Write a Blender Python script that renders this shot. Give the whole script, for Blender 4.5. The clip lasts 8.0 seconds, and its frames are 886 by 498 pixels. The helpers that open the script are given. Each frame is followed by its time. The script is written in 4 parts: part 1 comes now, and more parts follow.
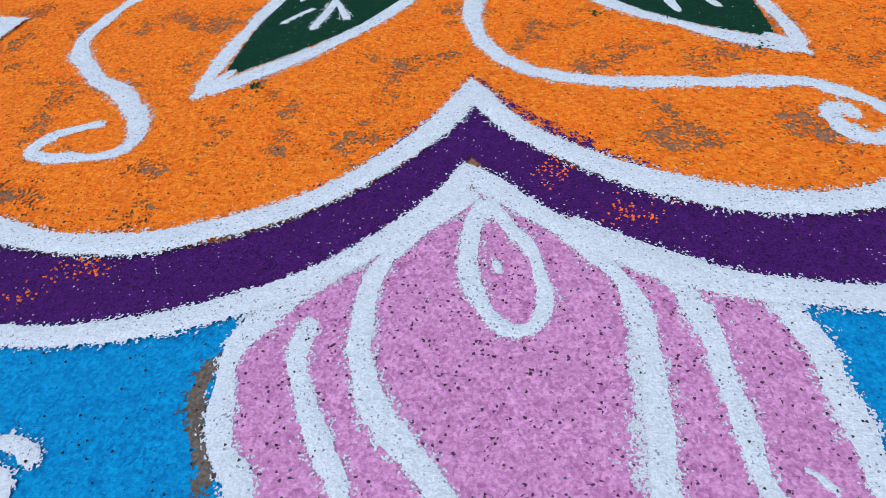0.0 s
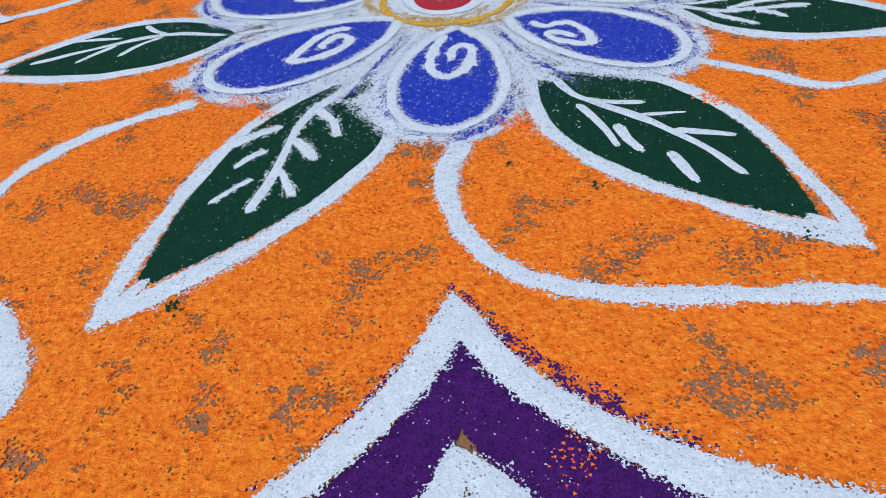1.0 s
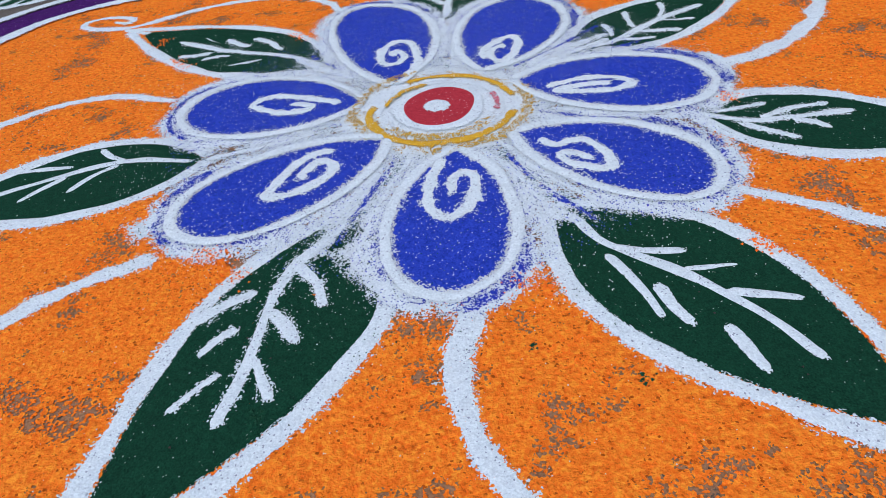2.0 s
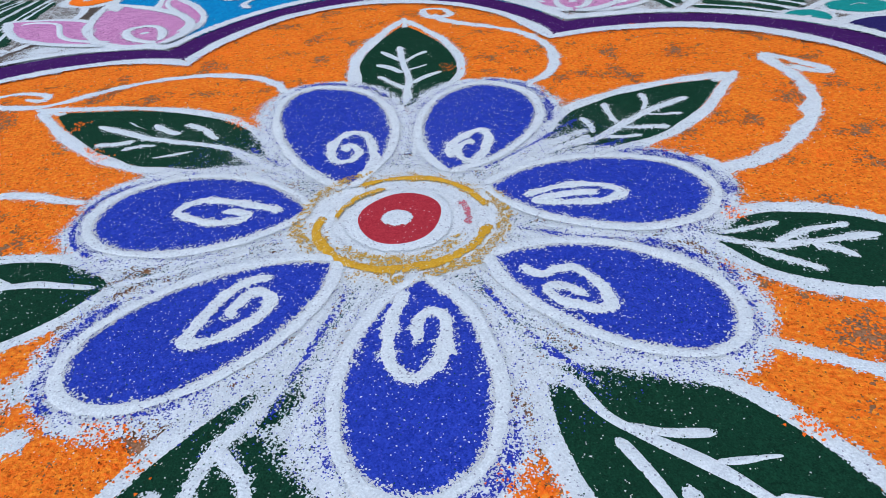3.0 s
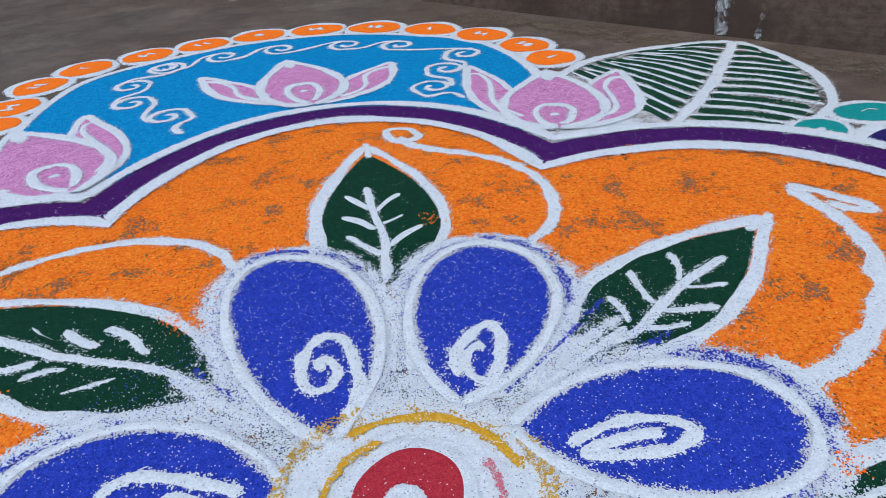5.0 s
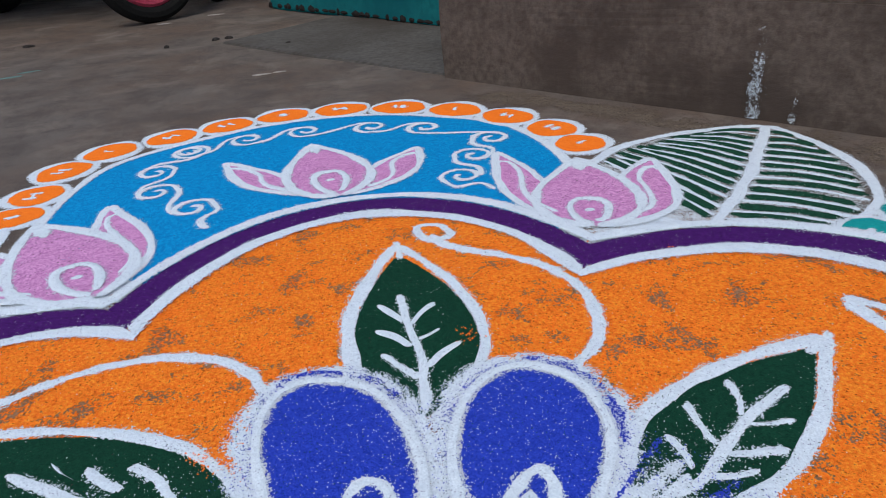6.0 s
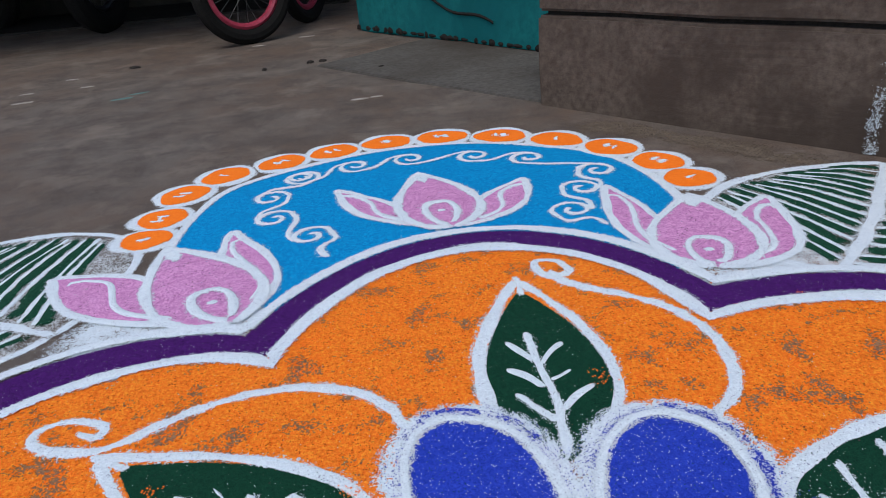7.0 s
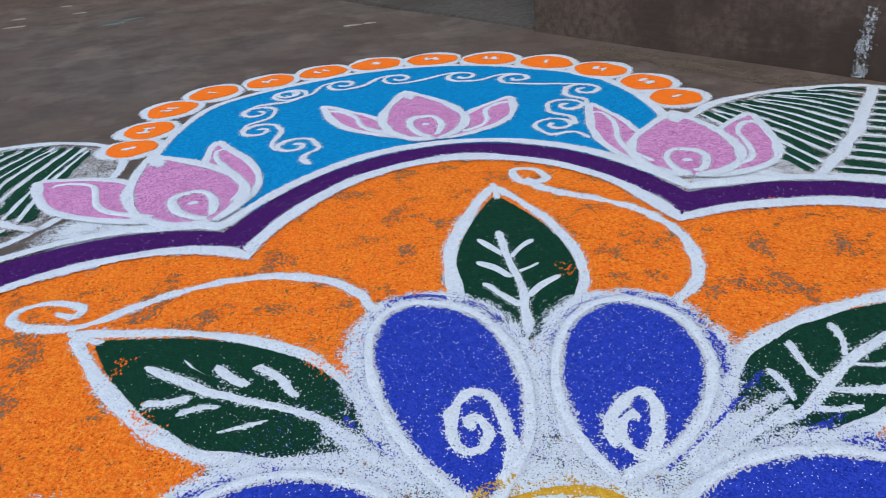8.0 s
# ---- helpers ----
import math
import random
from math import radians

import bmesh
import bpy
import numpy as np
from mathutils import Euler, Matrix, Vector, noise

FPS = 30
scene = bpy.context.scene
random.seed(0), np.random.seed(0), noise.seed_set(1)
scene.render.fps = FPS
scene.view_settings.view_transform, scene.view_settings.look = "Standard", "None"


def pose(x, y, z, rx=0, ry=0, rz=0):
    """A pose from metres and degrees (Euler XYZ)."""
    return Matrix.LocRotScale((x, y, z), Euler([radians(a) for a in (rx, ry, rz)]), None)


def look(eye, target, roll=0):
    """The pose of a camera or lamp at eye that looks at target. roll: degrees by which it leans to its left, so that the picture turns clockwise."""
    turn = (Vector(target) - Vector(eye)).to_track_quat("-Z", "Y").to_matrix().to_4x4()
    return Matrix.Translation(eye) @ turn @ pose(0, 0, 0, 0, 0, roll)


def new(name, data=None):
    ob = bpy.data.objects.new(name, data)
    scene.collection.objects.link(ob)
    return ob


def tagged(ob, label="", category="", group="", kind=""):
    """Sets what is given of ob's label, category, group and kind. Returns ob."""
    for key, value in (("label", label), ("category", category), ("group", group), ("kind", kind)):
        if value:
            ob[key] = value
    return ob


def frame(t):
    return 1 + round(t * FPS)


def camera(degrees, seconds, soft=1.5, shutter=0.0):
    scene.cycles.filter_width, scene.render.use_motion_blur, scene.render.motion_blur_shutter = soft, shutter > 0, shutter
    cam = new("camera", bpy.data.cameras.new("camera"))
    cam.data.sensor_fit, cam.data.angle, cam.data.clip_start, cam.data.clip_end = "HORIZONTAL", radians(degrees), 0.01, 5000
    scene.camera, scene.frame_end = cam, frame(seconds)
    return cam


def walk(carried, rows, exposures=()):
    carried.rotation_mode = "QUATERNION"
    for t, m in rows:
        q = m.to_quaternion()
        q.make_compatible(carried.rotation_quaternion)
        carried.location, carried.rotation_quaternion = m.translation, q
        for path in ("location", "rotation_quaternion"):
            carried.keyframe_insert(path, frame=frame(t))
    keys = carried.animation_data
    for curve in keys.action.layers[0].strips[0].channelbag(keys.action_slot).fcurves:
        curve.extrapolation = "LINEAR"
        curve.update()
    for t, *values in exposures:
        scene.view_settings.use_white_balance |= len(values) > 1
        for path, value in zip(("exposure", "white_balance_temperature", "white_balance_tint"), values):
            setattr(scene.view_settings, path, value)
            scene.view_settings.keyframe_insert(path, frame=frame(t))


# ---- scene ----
cam = camera(64.0, 8.0, soft=0.8)
PATH = [
    (0, (0.016, -1.023, 0.315), (-0.153, 0.405, -1.075), -6.3),
    (0.5, (0.014, -0.935, 0.31), (-0.101, 0.525, -1.052), -5.4),
    (1, (0.003, -0.831, 0.327), (-0.055, 0.683, -0.978), -5.6),
    (1.5, (-0.011, -0.755, 0.338), (-0.041, 0.813, -0.903), -6.3),
    (1.7, (-0.004, -0.725, 0.35), (-0.047, 0.84, -0.896), -7.1),
    (2.8, (-0.005, -0.569, 0.331), (0.112, 1.068, -0.811), -3.8),
    (3, (-0.004, -0.541, 0.337), (0.128, 1.105, -0.791), -3.6),
    (3.5, (0.0, -0.481, 0.337), (0.187, 1.187, -0.751), -3.2),
    (4, (-0.01, -0.435, 0.355), (0.182, 1.249, -0.706), -3.8),
    (4.5, (-0.017, -0.384, 0.363), (0.214, 1.307, -0.68), -4.2),
    (4.7, (-0.02, -0.353, 0.37), (0.25, 1.328, -0.678), -3.9),
    (5.8, (-0.017, -0.25, 0.419), (0.32, 1.482, -0.522), -4.5),
    (6, (-0.032, -0.242, 0.43), (0.263, 1.51, -0.488), -4.3),
    (6.5, (-0.074, -0.227, 0.461), (0.125, 1.554, -0.426), -5.2),
    (7, (-0.11, -0.231, 0.471), (0.024, 1.563, -0.404), -5.1),
    (7.5, (-0.101, -0.248, 0.445), (0.026, 1.513, -0.494), -4.3),
    (8, (-0.083, -0.276, 0.413), (0.026, 1.46, -0.574), -4.4),
]
walk(cam, [(t, look(eye, target, roll)) for t, eye, target, roll in PATH])

import itertools

# ---------------------------------------------------------------- world and light
world = bpy.data.worlds.new("overcast_sky")
scene.world = world
world.use_nodes = True
wn = world.node_tree.nodes
sky = wn.new("ShaderNodeTexSky")
sky.sky_type = "NISHITA"
sky.sun_disc = False
sky.sun_elevation, sky.sun_rotation = radians(55), radians(200)
sky.air_density, sky.dust_density = 1.0, 1.5
world.node_tree.links.new(sky.outputs[0], wn["Background"].inputs[0])
wn["Background"].inputs[1].default_value = 0.12
sun = new("sun", bpy.data.lights.new("sun", "SUN"))
sun.data.energy, sun.data.angle, sun.data.color = 1.1, radians(25), (1.0, 0.98, 0.96)
sun.matrix_world = look((-1.0, -3.0, 5.0), (0, 0, 0))
scene.view_settings.exposure = 0.62
scene.cycles.transparent_max_bounces = 32

# ---------------------------------------------------------------- materials


def nodes_of(name):
    m = bpy.data.materials.new(name)
    m.use_nodes = True
    t = m.node_tree
    return m, t, t.nodes, t.nodes["Principled BSDF"], t.nodes["Material Output"]


def tex(t, kind, scale, detail=2.0, rough=0.5, where=None):
    n = t.nodes.new(kind)
    n.inputs["Scale"].default_value = scale
    if kind == "ShaderNodeTexNoise":
        n.inputs["Detail"].default_value, n.inputs["Roughness"].default_value = detail, rough
    if where is not None:
        t.links.new(where, n.inputs["Vector"])
    return n


def ranged(t, value, a, b, c=0.0, d=1.0):
    n = t.nodes.new("ShaderNodeMapRange")
    for i, v in zip((1, 2, 3, 4), (a, b, c, d)):
        n.inputs[i].default_value = v
    t.links.new(value, n.inputs[0])
    return n.outputs[0]


def sums(t, op, a, b):
    n = t.nodes.new("ShaderNodeMath")
    n.operation = op
    for i, v in enumerate((a, b)):
        if isinstance(v, (int, float)):
            n.inputs[i].default_value = v
        else:
            t.links.new(v, n.inputs[i])
    return n.outputs[0]


def mixed(t, fac, a, b):
    n = t.nodes.new("ShaderNodeMix")
    n.data_type = "RGBA"
    for sock, v in ((n.inputs[0], fac), (n.inputs[6], a), (n.inputs[7], b)):
        if isinstance(v, (int, float)):
            sock.default_value = v
        elif isinstance(v, tuple):
            sock.default_value = (*v, 1)
        else:
            t.links.new(v, sock)
    return n.outputs[2]


def powder(name, dark, light, full=1.2, patch=0.0, grain=800.0, specks=None, amount=0.0, bump=0.7, patch_scale=22.0, deep=0.0016, clumps=0.0):
    """Loose coloured powder: grains of two tones, thinning out where the layer's cover fades; patch: how much it is worn through."""
    m, t, n, bsdf, out = nodes_of(name)
    pos = n.new("ShaderNodeNewGeometry").outputs["Position"]
    cover = n.new("ShaderNodeAttribute")
    cover.attribute_name = "cover"
    fine = tex(t, "ShaderNodeTexNoise", grain, 2.0, 0.6, pos).outputs["Fac"]
    mid = tex(t, "ShaderNodeTexNoise", grain * 0.28, 3.0, 0.6, pos).outputs["Fac"]
    big = tex(t, "ShaderNodeTexNoise", patch_scale, 4.0, 0.62, pos).outputs["Fac"]
    crumb = tex(t, "ShaderNodeTexVoronoi", grain * 1.25, where=pos)
    chance = n.new("ShaderNodeSeparateColor")
    t.links.new(crumb.outputs["Color"], chance.inputs[0])
    chance = chance.outputs[1]
    level = sums(t, "ADD", sums(t, "MULTIPLY", chance, 0.58), sums(t, "MULTIPLY", ranged(t, mid, 0.3, 0.7), 0.42))
    have = sums(t, "MULTIPLY", cover.outputs["Fac"], full)
    if patch:
        have = sums(t, "SUBTRACT", have, sums(t, "MULTIPLY", ranged(t, big, 0.46, 0.64), patch))
    alpha = ranged(t, sums(t, "SUBTRACT", have, level), -0.015, 0.015)
    cells = tex(t, "ShaderNodeTexVoronoi", grain * 1.5, where=pos)
    tone = sums(t, "ADD", sums(t, "ADD", sums(t, "MULTIPLY", fine, 0.45), sums(t, "MULTIPLY", mid, 0.35)), sums(t, "MULTIPLY", chance, 0.20))
    colour = mixed(t, ranged(t, tone, 0.34, 0.66), dark, light)
    colour = mixed(t, ranged(t, big, 0.35, 0.65, 0.0, 0.35), colour, tuple(0.5 * a + 0.5 * b * 0.9 for a, b in zip(dark, light)))
    height = tone
    # relief shading put into the colour: hollows darkened, clump tops lightened
    if clumps:
        lumpy = tex(t, "ShaderNodeTexNoise", 95.0, 5.0, 0.75, pos).outputs["Fac"]
        crumbs = tex(t, "ShaderNodeTexNoise", 240.0, 3.0, 0.7, pos).outputs["Fac"]
        colour = mixed(t, ranged(t, lumpy, 0.50, 0.36, 0.0, 0.50), colour, tuple(0.80 * a for a in dark))
        colour = mixed(t, ranged(t, crumbs, 0.42, 0.30, 0.0, 0.8), colour, tuple(0.55 * a for a in dark))
        colour = mixed(t, ranged(t, crumbs, 0.50, 0.66, 0.0, 0.9), colour, tuple(min(1.0, 1.25 * a) for a in light))
        height = sums(t, "ADD", tone, sums(t, "MULTIPLY", lumpy, clumps))
    if specks:
        dots = n.new("ShaderNodeSeparateColor")
        t.links.new(cells.outputs["Color"], dots.inputs[0])
        swell = tex(t, "ShaderNodeTexNoise", 55.0, 3.0, 0.6, pos).outputs["Fac"]
        many = sums(t, "MULTIPLY", ranged(t, swell, 0.36, 0.64), amount * 2.0)
        colour = mixed(t, ranged(t, sums(t, "SUBTRACT", sums(t, "ADD", dots.outputs[0], many), 1.0), 0.0, 0.01), colour, specks)
    t.links.new(colour, bsdf.inputs["Base Color"])
    bsdf.inputs["Roughness"].default_value = 0.92
    bsdf.inputs["Specular IOR Level"].default_value = 0.08
    relief = n.new("ShaderNodeBump")
    relief.inputs["Strength"].default_value, relief.inputs["Distance"].default_value = bump, deep
    t.links.new(height, relief.inputs["Height"])
    t.links.new(relief.outputs[0], bsdf.inputs["Normal"])
    clear, mix = n.new("ShaderNodeBsdfTransparent"), n.new("ShaderNodeMixShader")
    t.links.new(alpha, mix.inputs[0])
    t.links.new(clear.outputs[0], mix.inputs[1])
    t.links.new(bsdf.outputs[0], mix.inputs[2])
    t.links.new(mix.outputs[0], out.inputs["Surface"])
    return m


WHITE = powder("white_powder", (0.526, 0.585, 0.632), (0.747, 0.813, 0.846), 1.10, 0.0, 600.0, (0.2924, 0.3096, 0.3784), 0.035, bump=1.0)
WHITE_THIN = powder("thin_white_powder", (0.476, 0.533, 0.574), (0.739, 0.804, 0.837), 0.84, 0.30, 640.0, bump=0.9)
# the orange's dark specks are shaded crevices painted between its grains
ORANGE = powder("orange_powder", (0.90, 0.141, 0.011), (0.98, 0.266, 0.025), 1.12, 0.72, 430.0, (0.42, 0.075, 0.007), 0.03, bump=1.0, patch_scale=18.0, deep=0.0034, clumps=1.0)
PURPLE = powder("purple_powder", (0.0206, 0.0043, 0.0499), (0.086, 0.0155, 0.1591), 1.2, 0.0, 700.0, (0.645, 0.602, 0.688), 0.007)
BLUE = powder("royal_blue_powder", (0.007, 0.022, 0.240), (0.034, 0.074, 0.550), 1.12, 0.0, 620.0, (0.645, 0.6622, 0.774), 0.009, bump=1.0)
GREEN = powder("dark_green_powder", (0.0026, 0.0198, 0.0112), (0.0086, 0.0585, 0.0301), 1.2, 0.0, 760.0, (0.43, 0.559, 0.473), 0.004)
WHITE_BLUE = powder("blue_flecked_white_powder", (0.526, 0.585, 0.632), (0.747, 0.808, 0.846), 1.06, 0.30, 640.0, (0.043, 0.0602, 0.3096), 0.075, bump=0.9)
WHITE_GREEN = powder("green_flecked_white_powder", (0.526, 0.585, 0.623), (0.739, 0.791, 0.819), 0.94, 0.32, 640.0, (0.0258, 0.086, 0.1032), 0.24, bump=0.9)
GREEN_THIN = powder("thin_dark_green_powder", (0.0052, 0.0292, 0.0172), (0.0172, 0.0774, 0.043), 0.98, 0.2, 500.0)
SKY = powder("sky_blue_powder", (0.0017, 0.129, 0.3612), (0.0034, 0.3268, 0.6364), 1.05, 0.15, 420.0, deep=0.0024)
PINK = powder("pink_powder", (0.3612, 0.1161, 0.2838), (0.774, 0.3784, 0.6364), 1.00, 0.14, 430.0, (0.086, 0.043, 0.0774), 0.030, deep=0.0026)
RED = powder("crimson_powder", (0.2924, 0.0155, 0.0275), (0.516, 0.0473, 0.0645), 1.2, 0.0, 760.0, (0.731, 0.602, 0.6192), 0.01)
YELLOW = powder("mustard_yellow_powder", (0.473, 0.2322, 0.0172), (0.731, 0.43, 0.043), 0.98, 0.28, 620.0, (0.688, 0.6364, 0.516), 0.05)
TEAL = powder("turquoise_powder", (0.0034, 0.1892, 0.1892), (0.0172, 0.3612, 0.344), 1.15, 0.1)
NAVY = powder("navy_powder", (0.0129, 0.0103, 0.0774), (0.0344, 0.0258, 0.1548), 1.2)


def solid(name, dark, light, scale, rough=0.85, bump=0.3, deep=0.004, metal=0.0, stain=None, stain_scale=1.2):
    m, t, n, bsdf, out = nodes_of(name)
    pos = n.new("ShaderNodeNewGeometry").outputs["Position"]
    fine = tex(t, "ShaderNodeTexNoise", scale, 6.0, 0.65, pos).outputs["Fac"]
    big = tex(t, "ShaderNodeTexNoise", stain_scale, 5.0, 0.6, pos).outputs["Fac"]
    colour = mixed(t, ranged(t, fine, 0.32, 0.68), dark, light)
    if stain:
        colour = mixed(t, ranged(t, big, 0.44, 0.60, 0.0, 0.9), colour, stain)
    t.links.new(colour, bsdf.inputs["Base Color"])
    bsdf.inputs["Roughness"].default_value, bsdf.inputs["Metallic"].default_value = rough, metal
    bsdf.inputs["Specular IOR Level"].default_value = 0.15 if rough > 0.75 else 0.5
    relief = n.new("ShaderNodeBump")
    relief.inputs["Strength"].default_value, relief.inputs["Distance"].default_value = bump, deep
    t.links.new(fine, relief.inputs["Height"])
    t.links.new(relief.outputs[0], bsdf.inputs["Normal"])
    return m


def ground_material():
    """Trodden cement floor: brown dust over grey cement, fine sand grains, faint coloured powder smears."""
    m, t, n, bsdf, out = nodes_of("dusty_cement")
    pos = n.new("ShaderNodeNewGeometry").outputs["Position"]
    sand = tex(t, "ShaderNodeTexNoise", 420.0, 4.0, 0.7, pos).outputs["Fac"]
    blot = tex(t, "ShaderNodeTexNoise", 1.7, 7.0, 0.66, pos).outputs["Fac"]
    spot = tex(t, "ShaderNodeTexNoise", 8.0, 7.0, 0.74, pos).outputs["Fac"]
    pale = tex(t, "ShaderNodeTexNoise", 5.0, 7.0, 0.72, pos).outputs["Fac"]
    colour = mixed(t, ranged(t, blot, 0.42, 0.58), (0.0961, 0.0588, 0.0373), (0.1117, 0.0912, 0.0746))
    colour = mixed(t, ranged(t, spot, 0.44, 0.62, 0.0, 0.85), colour, (0.0373, 0.0245, 0.0177))
    colour = mixed(t, ranged(t, pale, 0.52, 0.66, 0.0, 0.85), colour, (0.1765, 0.1422, 0.1127))
    colour = mixed(t, ranged(t, sand, 0.40, 0.66, 0.0, 0.6), colour, (0.1765, 0.1392, 0.1117))
    t.links.new(colour, bsdf.inputs["Base Color"])
    bsdf.inputs["Roughness"].default_value = 0.82
    relief = n.new("ShaderNodeBump")
    relief.inputs["Strength"].default_value, relief.inputs["Distance"].default_value = 0.7, 0.004
    t.links.new(sums(t, "ADD", sand, sums(t, "MULTIPLY", spot, 2.0)), relief.inputs["Height"])
    t.links.new(relief.outputs[0], bsdf.inputs["Normal"])
    return m


GROUND = ground_material()
CEMENT = solid("weathered_cement", (0.0602, 0.043, 0.0327), (0.1118, 0.086, 0.0688), 60.0, 0.88, 0.5, 0.004, stain=(0.050, 0.036, 0.028), stain_scale=4.5)
SLAB = solid("grey_cement_slab", (0.066, 0.060, 0.053), (0.118, 0.107, 0.094), 70.0, 0.85, 0.4, 0.003, stain=(0.0499, 0.0396, 0.031))
TEALWALL = solid("teal_limewash", (0.003, 0.085, 0.090), (0.008, 0.140, 0.142), 30.0, 0.8, 0.4, 0.004, stain=(0.0026, 0.086, 0.0946))
CHIPPED = solid("dark_bare_patch", (0.008, 0.007, 0.006), (0.022, 0.019, 0.017), 90.0)
RUBBER = solid("black_rubber", (0.0043, 0.0043, 0.0043), (0.0103, 0.0095, 0.0086), 120.0, 0.9)
RIMRED = solid("dusty_crimson_enamel", (0.2408, 0.0172, 0.0387), (0.3612, 0.043, 0.0774), 80.0, 0.45, 0.1)
STEEL = solid("dull_steel", (0.043, 0.043, 0.043), (0.086, 0.086, 0.086), 150.0, 0.6, 0.1, 0.001, 0.7)
BLACKPAINT = solid("black_enamel", (0.0086, 0.0086, 0.0103), (0.0172, 0.0172, 0.0189), 90.0, 0.4, 0.1)
# near-black colour that stands in for deep shade
DEEPSHADE = solid("painted_deep_shade", (0.0189, 0.0172, 0.0155), (0.0344, 0.031, 0.0275), 12.0)
PAPER = solid("pale_litter", (0.2408, 0.215, 0.1892), (0.3612, 0.3268, 0.2924), 80.0)
MINT = solid("mint_green_spill", (0.086, 0.1462, 0.1376), (0.129, 0.2064, 0.1892), 120.0)
GRIT = solid("dark_grit", (0.0172, 0.0155, 0.0138), (0.0516, 0.043, 0.0387), 300.0)
ORANGE_LUMP = solid("orange_powder_lump", (0.80, 0.120, 0.010), (1.0, 0.235, 0.022), 600.0, 0.95)
WHITE_LUMP = solid("white_powder_grain", (0.559, 0.5762, 0.602), (0.7396, 0.7482, 0.7568), 600.0, 0.95)
BLUE_LUMP = solid("blue_powder_grain", (0.0258, 0.043, 0.3612), (0.0645, 0.0946, 0.5676), 600.0, 0.95)
GREEN_LUMP = solid("green_powder_grain", (0.0043, 0.0301, 0.0155), (0.0129, 0.0774, 0.0387), 600.0, 0.95)

# ---------------------------------------------------------------- mesh helpers
rng = np.random.default_rng(7)


LIFT = itertools.cycle([k * 0.000012 for k in range(17)])  # keeps crossing layers out of one plane


def thing(name, at, label, category, group="", kind=""):
    e = new(name)
    e.location = (at[0], at[1], 0.0)
    e.empty_display_size = 0.05
    return tagged(e, label, category, group, kind)


def raw(name, verts, faces, material, parent=None, cover=None, label="", smooth=False):
    """One mesh object from world coordinates, put under its parent."""
    verts = np.asarray(verts, float)
    base = np.array(parent.matrix_basis.translation) if parent else np.zeros(3)
    p = parent.parent if parent else None
    while p is not None:
        base = base + np.array(p.matrix_basis.translation)
        p = p.parent
    me = bpy.data.meshes.new(name)
    me.from_pydata((verts - base).tolist(), [], [list(map(int, f)) for f in faces])
    me.materials.append(material)
    if cover is not None:
        me.attributes.new("cover", "FLOAT", "POINT").data.foreach_set("value", np.asarray(cover, np.float32))
    if smooth:
        me.polygons.foreach_set("use_smooth", [True] * len(me.polygons))
    me.update()
    ob = new(name, me)
    ob.parent = parent
    if label:
        ob["label"] = label
    return ob


def part(name, bm, material, parent, label=""):
    """Links a bmesh in world coordinates as one mesh under a thing or a part."""
    verts = [tuple(v.co) for v in bm.verts]
    bm.verts.index_update()
    faces = [[v.index for v in f.verts] for f in bm.faces]
    bm.free()
    return raw(name, verts, faces, material, parent, None, label)


def spline(points, step=0.005):
    """Smooth hand-drawn line through a few points."""
    p = np.asarray(points, float)
    if len(p) == 2:
        p = np.array([p[0], (p[0] + p[1]) / 2, p[1]])
    q = np.vstack([2 * p[0] - p[1], p, 2 * p[-1] - p[-2]])
    out = []
    for i in range(1, len(q) - 2):
        n = max(3, int(np.linalg.norm(q[i + 1] - q[i]) / step))
        s = np.linspace(0, 1, n, endpoint=False)[:, None]
        a, b, c, d = q[i - 1], q[i], q[i + 1], q[i + 2]
        out.append(0.5 * (2 * b + (c - a) * s + (2 * a - 5 * b + 4 * c - d) * s**2 + (3 * b - 3 * c + d - a) * s**3))
    return np.vstack(out + [p[-1:]])


def eased(line, reach=5):
    """The same line with its corners rounded off."""
    p = np.asarray(line, float)
    w = np.hanning(2 * reach + 3)[1:-1]
    w /= w.sum()
    q = np.vstack([np.repeat(p[:1], reach, 0), p, np.repeat(p[-1:], reach, 0)])
    return np.stack([np.convolve(q[:, k], w, "valid") for k in (0, 1)], 1)


def bezier(a, b, c, d, n=40):
    s = np.linspace(0, 1, n)[:, None]
    a, b, c, d = (np.asarray(v, float) for v in (a, b, c, d))
    return (1 - s) ** 3 * a + 3 * (1 - s) ** 2 * s * b + 3 * (1 - s) * s**2 * c + s**3 * d


def wobble(n, size, smooth=6):
    """A smooth random run of n numbers."""
    k = rng.normal(0, 1, n + 4 * smooth)
    k = np.convolve(k, np.hanning(2 * smooth + 1), "same")[2 * smooth : 2 * smooth + n]
    return k / (k.std() + 1e-9) * size


def grid_faces(rows, cols):
    i = np.arange(rows - 1)[:, None] * cols + np.arange(cols - 1)[None, :]
    return np.stack([i, i + 1, i + cols + 1, i + cols], -1).reshape(-1, 4)


